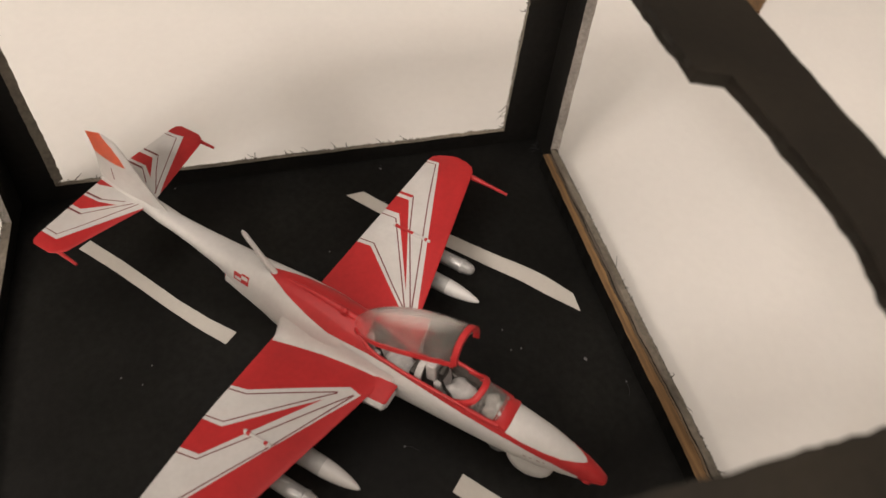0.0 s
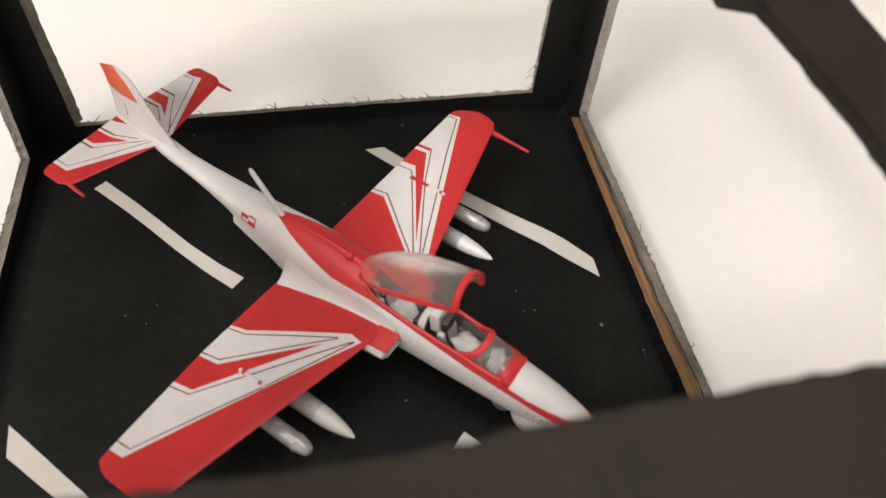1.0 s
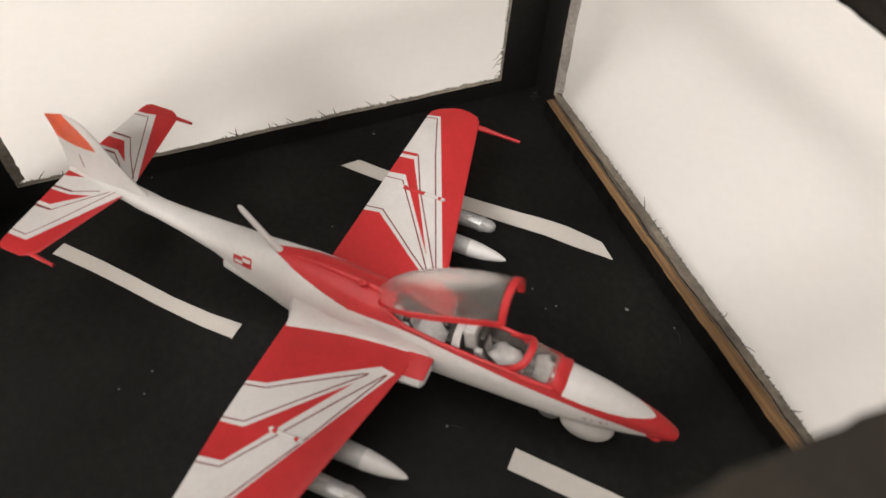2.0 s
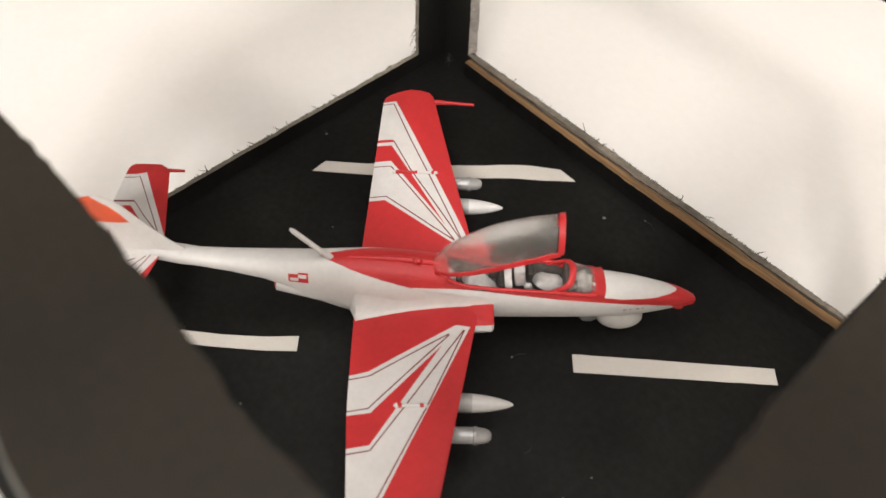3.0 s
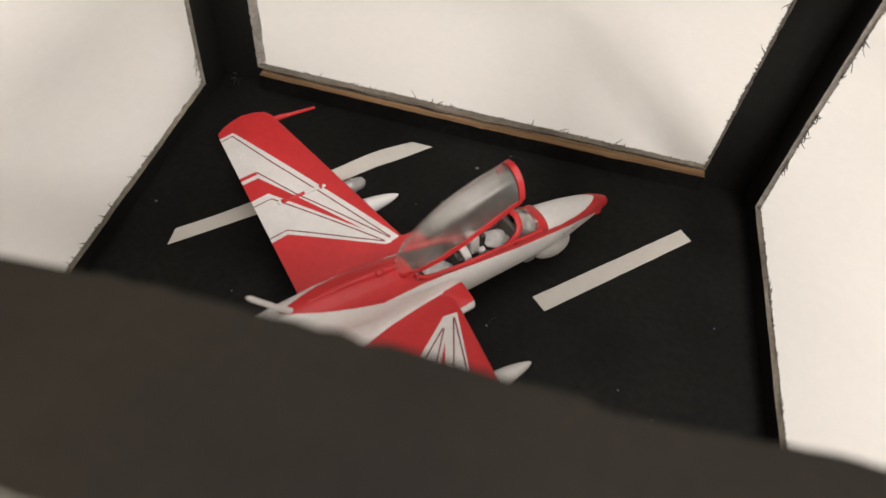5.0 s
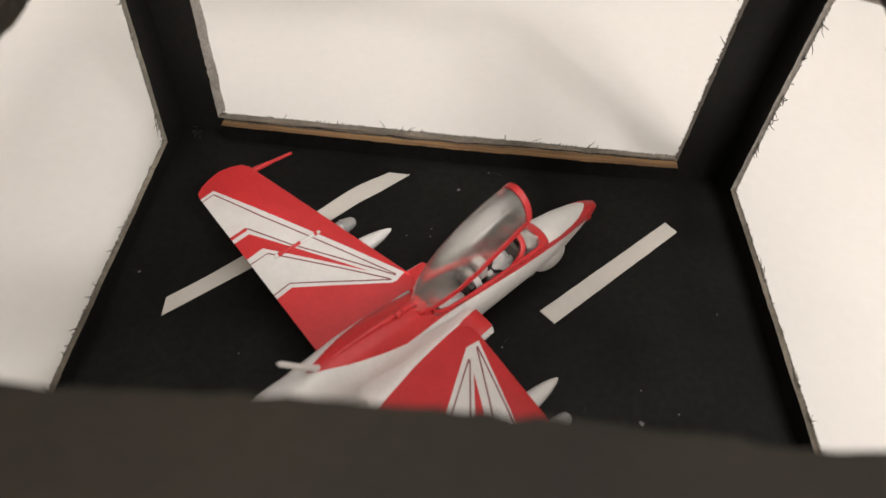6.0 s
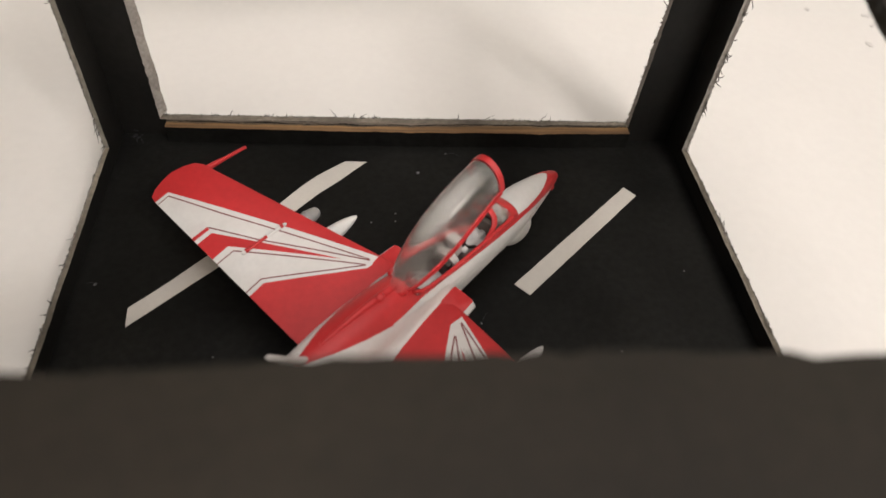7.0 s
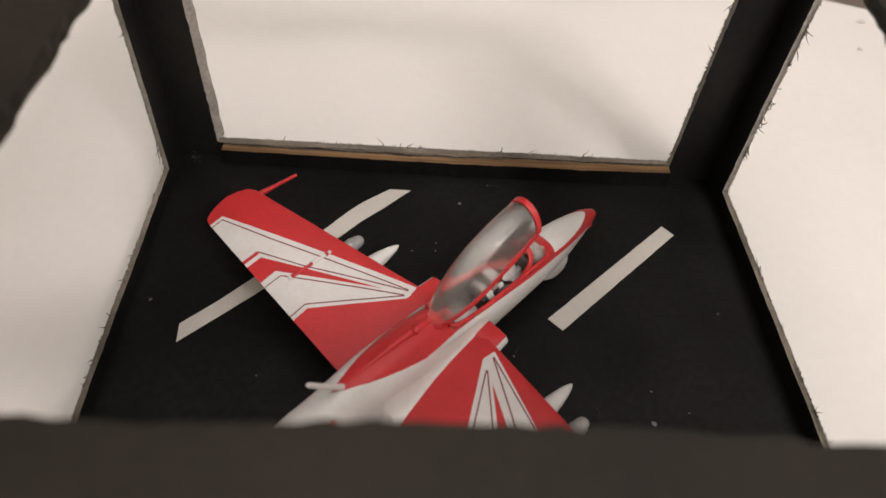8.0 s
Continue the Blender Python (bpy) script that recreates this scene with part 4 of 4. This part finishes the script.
def cockpit():
    bm = bmesh.new()
    top = [(13.1, -4.1), (20, -4.7), (32, -4.65), (42.6, -4.3), (49.2, -3.4), (49.2, 3.4), (42.6, 4.3), (32, 4.65), (20, 4.7), (13.1, 4.1)]
    rim = [bm.verts.new((x, y, 18.7 if x > 15 else 20.2)) for x, y in top]
    base = [bm.verts.new((x * 0.96 + 1.2, y * 0.85, 11.5)) for x, y in top]
    for k in range(len(top)):
        j = (k + 1) % len(top)
        bm.faces.new((rim[k], rim[j], base[j], base[k]))
    bm.faces.new(base)
    body_part("cockpit_tub", bm, COCKPIT_DARK, plane, "dark grey cockpit tub")
    for x, drop in ((30.4, 0.0), (13.6, 1.3)):
        seat = new("ejection_seat")
        seat.parent = plane
        seat["label"] = "pale grey cockpit seat with thick cushions and dark straps"
        part("cushion", lump(7.0, 0, 13.4 - drop, 4.7, 3.6, 3.3, 0.4, x, 1.8), SEAT_GREY, seat, smooth=80)
        part("knee_pad", lump(9.6, -1.0, 14.6 - drop, 2.2, 1.6, 1.7, 0.5, x + 3, 2.0), SEAT_GREY, seat, smooth=80)
        bm = soft_box(1.4, 3.4, -2.9, 2.9, 11 - drop, 18.4 - drop, 0.8, 3)
        bmesh.ops.rotate(bm, cent=(2, 0, 14), matrix=Matrix.Rotation(radians(-12), 3, "Y"), verts=bm.verts)
        part("backrest", bm, SEAT_GREY, seat, smooth=60)
        bm = soft_box(-1.5, 1.1, -2.2, 2.2, 17.4 - drop, 23.4 - 3 * drop, 0.6, 3)
        bmesh.ops.rotate(bm, cent=(0, 0, 18), matrix=Matrix.Rotation(radians(-8), 3, "Y"), verts=bm.verts)
        part("headrest", bm, SEAT_GREY, seat, smooth=60)
        part("face_blind", soft_box(1.1, 2.6, -1.9, 1.9, 18.4 - drop, 22.2 - 3 * drop, 0.5, 2), JET_DARK, seat, "dark block on the headrest", smooth=60)
        part("strap", add_tube(bmesh.new(), [(2.4, -1.5, 18.6 - drop), (3.4, -1.9, 17.0 - drop), (5.0, -2.3, 16.2 - drop), (6.6, -2.6, 15.2 - drop)], (0.3, 0.4, 0.4, 0.25), n=6), JET_DARK, seat, "dark strap")
        for side in (-1, 1):
            part("side_bolster", soft_box(1.5, 9.5, side * 3.7 - 0.5, side * 3.7 + 0.5, 11 - drop, 14.6 - drop, 0.4), COCKPIT_DARK, seat)
        seat.matrix_basis = pose(x * MM, 0, 0.0225 * (74 - x) * MM)
    # curved white hood between the seats
    bm = bmesh.new()
    rows = []
    for k in range(13):
        a = math.pi * k / 12
        c, h = math.cos(a), math.sin(a) ** 0.7
        rows.append([bm.verts.new((x + 0.9 * (1 - h), r * c, 14.5 + (z - 14.5) * h)) for x, r, z in ((26.2, 4.3, 20.2), (27.9, 4.4, 20.6), (27.9, 3.4, 19.6), (26.2, 3.3, 19.2))])
    for p, q in zip(rows, rows[1:]):
        for i in range(4):
            bm.faces.new((p[i], p[(i + 1) % 4], q[(i + 1) % 4], q[i]))
    body_part("coaming", bm, SEAT_GREY, plane, "pale grey curved instrument hood between the seats", smooth=40)
    body_part("rear_panel", soft_box(24.9, 26.6, -3.2, 3.2, 13, 18.6, 0.5), JET_DARK, plane, "dark rear instrument panel")
    body_part("instrument_panel", soft_box(41.0, 42.4, -3.9, 3.9, 14, 19.8, 0.5), COCKPIT_DARK, plane, "dark instrument panel")
    body_part("gunsight", lump(45.8, -0.6, 18.3, 2.5, 2.6, 2.4, 0.6, 5, 2.0), WHITE_PAINT, plane, "pale block behind the windscreen", smooth=80)
    body_part("sight_mount", lump(43.0, -1.6, 18.8, 1.0, 1.2, 1.3, 0.3, 9), JET_DARK, plane, "dark sight mount", smooth=80)


fuselage()
for side in (1, -1):
    wing(side)
    stores(side)
    intake(side)
    tailplane(side)
fin()
canopy()
windscreen()
cockpit()
# jet nozzle under the tail boom
bm = bmesh.new()
for x0, x1, r0, r1, m in ((-10, -28.6, 6.0, 4.0, 0), (-28.6, -28.9, 4.0, 3.6, 1), (-28.9, -27.8, 3.6, 3.2, 1), (-27.8, -20, 3.2, 3.0, 2)):
    add_tube(bm, [(x0, 0, 11.4 if x0 > -12 else 14.4), (x1, 0, 14.4)], (r0, r1), n=24, mat=m, cap=False)
body_part("jet_nozzle", bm, [WHITE_PAINT, RED_PAINT, JET_DARK], plane, "white jet nozzle with a red lip", smooth=40)
# fairing under the nose, on which the model rests
bm = bmesh.new()
bmesh.ops.create_icosphere(bm, subdivisions=3, radius=1)
bmesh.ops.scale(bm, vec=(6.0, 3.2, 4.3), verts=bm.verts)
bmesh.ops.translate(bm, vec=(57.6, -0.6, 4.32), verts=bm.verts)
part("nose_fairing", bm, WHITE_PAINT, plane, "white bulged fairing under the nose", smooth=60)
body_part("chin_light", lump(70.6, -1.5, 11.3, 1.5, 0.9, 0.7, 0.15, 3), RED_PAINT, plane, "small red chin fairing under the nose tip", smooth=80)
part("belly_blister", lump(49.2, -2.0, 5.2, 2.1, 1.0, 1.5, 0.25, 8), DULL_GREY, plane, "small grey blister under the fuselage", smooth=80)
body_part("canopy_hinge", lump(5.4, -0.4, 23.5, 1.2, 0.9, 0.7, 0.5, 6), RED_PAINT, plane, "small red hinge knob behind the hood", smooth=80)
bm = bmesh.new()
add_tube(bm, [(-15, 0, 22.2), (-17.3, -0.1, 25.0), (-22.5, -0.3, 32.2), (-23.1, -0.3, 33.0)], (0.8, 0.65, 0.6, 0.3), n=10)
body_part("antenna", bm, WHITE_PAINT, plane, "white blade antenna leaning back", smooth=50)
bm = bmesh.new()
add_tube(bm, [(-11, 0, 22.8), (-2, 0, 23.2), (6, 0, 22.8), (10.5, 0, 22.2)], (0.4, 0.7, 0.9, 0.8), n=10)
body_part("spine_rib", bm, RED_PAINT, plane, "raised red spine rib", smooth=50)
plane.matrix_basis = PLANE @ pose(0, -0.00115, 0, 0, 0, 1.0)


# ---- small things in and round the box ----
def fleck(name, x, y, z, r, mat, label, category, group, seed):
    bm = bmesh.new()
    bmesh.ops.create_icosphere(bm, subdivisions=2, radius=1)
    for v in bm.verts:
        n = 1 + 0.6 * noise.noise(v.co * 1.3 + Vector((seed * 3.1, 0, 0)))
        v.co = Vector((r * n * v.co.x, r * 0.8 * n * v.co.y, max(r * 0.35 * (v.co.z + 0.9), 0)))
    ob = tagged(mesh_object(name, bm, mat, smooth=60), label, category, group=group)
    ob.matrix_basis = pose(x * MM, y * MM, z * MM, 0, 0, seed * 47)
    return ob


SPECKS = ((64.1, 36.9, 0.45), (70.8, 53.2, 0.9), (84.7, 0.1, 0.5), (50, -58, 0.4), (55.2, -60.2, 0.4), (-10.0, 12.6, 0.7), (118.5, -8.4, 0.45), (117.6, -17.1, 1.1),
          (126.8, -13.9, 0.4), (141.2, 16.4, 0.45), (64, 34, 0.4), (21.3, -8.6, 0.4), (79.5, 61.6, 0.5), (-11.9, -51.2, 0.4), (52.2, -65.3, 0.4), (57.4, 33.6, 0.4))
for i, (x, y, r) in enumerate(SPECKS):
    fleck("dust_speck", x, y, 0.01, 0.6 * r, DUST, "small pale speck of dust on the black floor", "dust", "dust on the box floor", i)
# thin curled hairs on the floor
for x, y, a, long in ((79.9, 61.1, 0.3, 4.0), (84.9, 0.5, 1.2, 3.2), (-9.6, 12.0, 1.9, 2.6), (104, -16, 0.6, 2.5)):
    bm = bmesh.new()
    pts = [(x + long * k / 5 * math.cos(a + 0.18 * k * math.sin(long * 3)), y + long * k / 5 * math.sin(a + 0.18 * k * math.sin(long * 3)), 0.35 + 0.25 * math.sin(k * 0.9)) for k in range(6)]
    add_tube(bm, pts, (0.03, 0.05, 0.05, 0.05, 0.04, 0.03), n=5)
    tagged(mesh_object("curled_fibre", bm, LINT), "short curled paper fibre lying on the black floor", "fibre", group="fibres on the box floor")
# tangle of lint in the north-west corner
bm = bmesh.new()
for _ in range(9):
    x, y, z = -11 + random.uniform(-0.9, 0.9), 66.9 + random.uniform(-0.6, 0.6), random.choice((0.12, random.uniform(0.1, 3.4)))
    a, lift, pts = random.uniform(0, 6.3), random.uniform(-0.5, 0.5), []
    for k in range(6):
        pts.append((x, min(y, 68.2), max(z, 0.1)))
        x, y, z, a = x + 0.42 * math.cos(a), y + 0.42 * math.sin(a), z + 0.3 * lift, a + random.uniform(-0.5, 0.7)
    add_tube(bm, pts, (0.05, 0.09, 0.1, 0.09, 0.07, 0.03), n=4)
tagged(mesh_object("lint", bm, LINT), "small tangle of grey lint caught in the box corner", "lint")
# torn bits of grey paper on the white table
for i, (x, y, r) in enumerate(((245, 179.5, 2.6), (236, 158, 1.6), (261, 154, 2.6), (260, 147, 1.8), (252, 133, 2.0))):
    bm = bmesh.new()
    ring = []
    for k in range(11):
        a = 2 * math.pi * k / 11
        d = r * (1 + 0.7 * noise.noise((math.cos(a) * 1.4, math.sin(a) * 1.4, i * 5.3)))
        ring.append((d * math.cos(a), 0.5 * d * math.sin(a), 0.05 + 0.35 * max(0, noise.noise((math.cos(a), math.sin(a), i * 3.7)))))
    low, high = [bm.verts.new(p) for p in ring], [bm.verts.new((x1, y1, z1 + 0.25)) for x1, y1, z1 in ring]
    for k in range(11):
        bm.faces.new((low[k], low[(k + 1) % 11], high[(k + 1) % 11], high[k]))
    bm.faces.new(low[::-1])
    bm.faces.new(high)
    bit = tagged(mesh_object("paper_crumb", bm, CRUMB), "torn bit of grey paper lying on the white table", "crumb", group="crumbs on the table")
    bit.matrix_basis = pose(x * MM, y * MM, TABLE_Z, 0, 0, i * 67 + 20)
# scrap of brown cardboard lying on the table beyond the box
bm = soft_box(0, 60, 0, 25, 0.05, 1.8, 0.4)
scrap = tagged(mesh_object("cardboard_scrap", bm, BROWN_EDGE), "scrap of bare brown cardboard lying on the white table", "cardboard")
scrap.matrix_basis = pose(-0.083, 0.200, TABLE_Z, 0, 0, 135)
# white paper patch stuck on the outer rim of the box
bm = bmesh.new()
rows = []
for i in range(9):
    x = 69 + 15.5 * i / 8
    w = 1.15 * math.sin(math.pi * (i + 0.4) / 8.8) + 0.15 * noise.noise((x * 0.6, 3, 1))
    rows.append([bm.verts.new(p) for p in ((x, -87.2, 94.3), (x, -87.9 - w, 93.5), (x, -87.9 - w, 93.2), (x, -87.2, 93.9))])
for p, q in zip(rows, rows[1:]):
    for k in range(4):
        bm.faces.new((p[k], p[(k + 1) % 4], q[(k + 1) % 4], q[k]))
bm.faces.new(rows[0][::-1])
bm.faces.new(rows[-1])
tagged(mesh_object("paper_patch", bm, PATCH_WHITE), "small torn white paper patch stuck on the box rim", "paper")
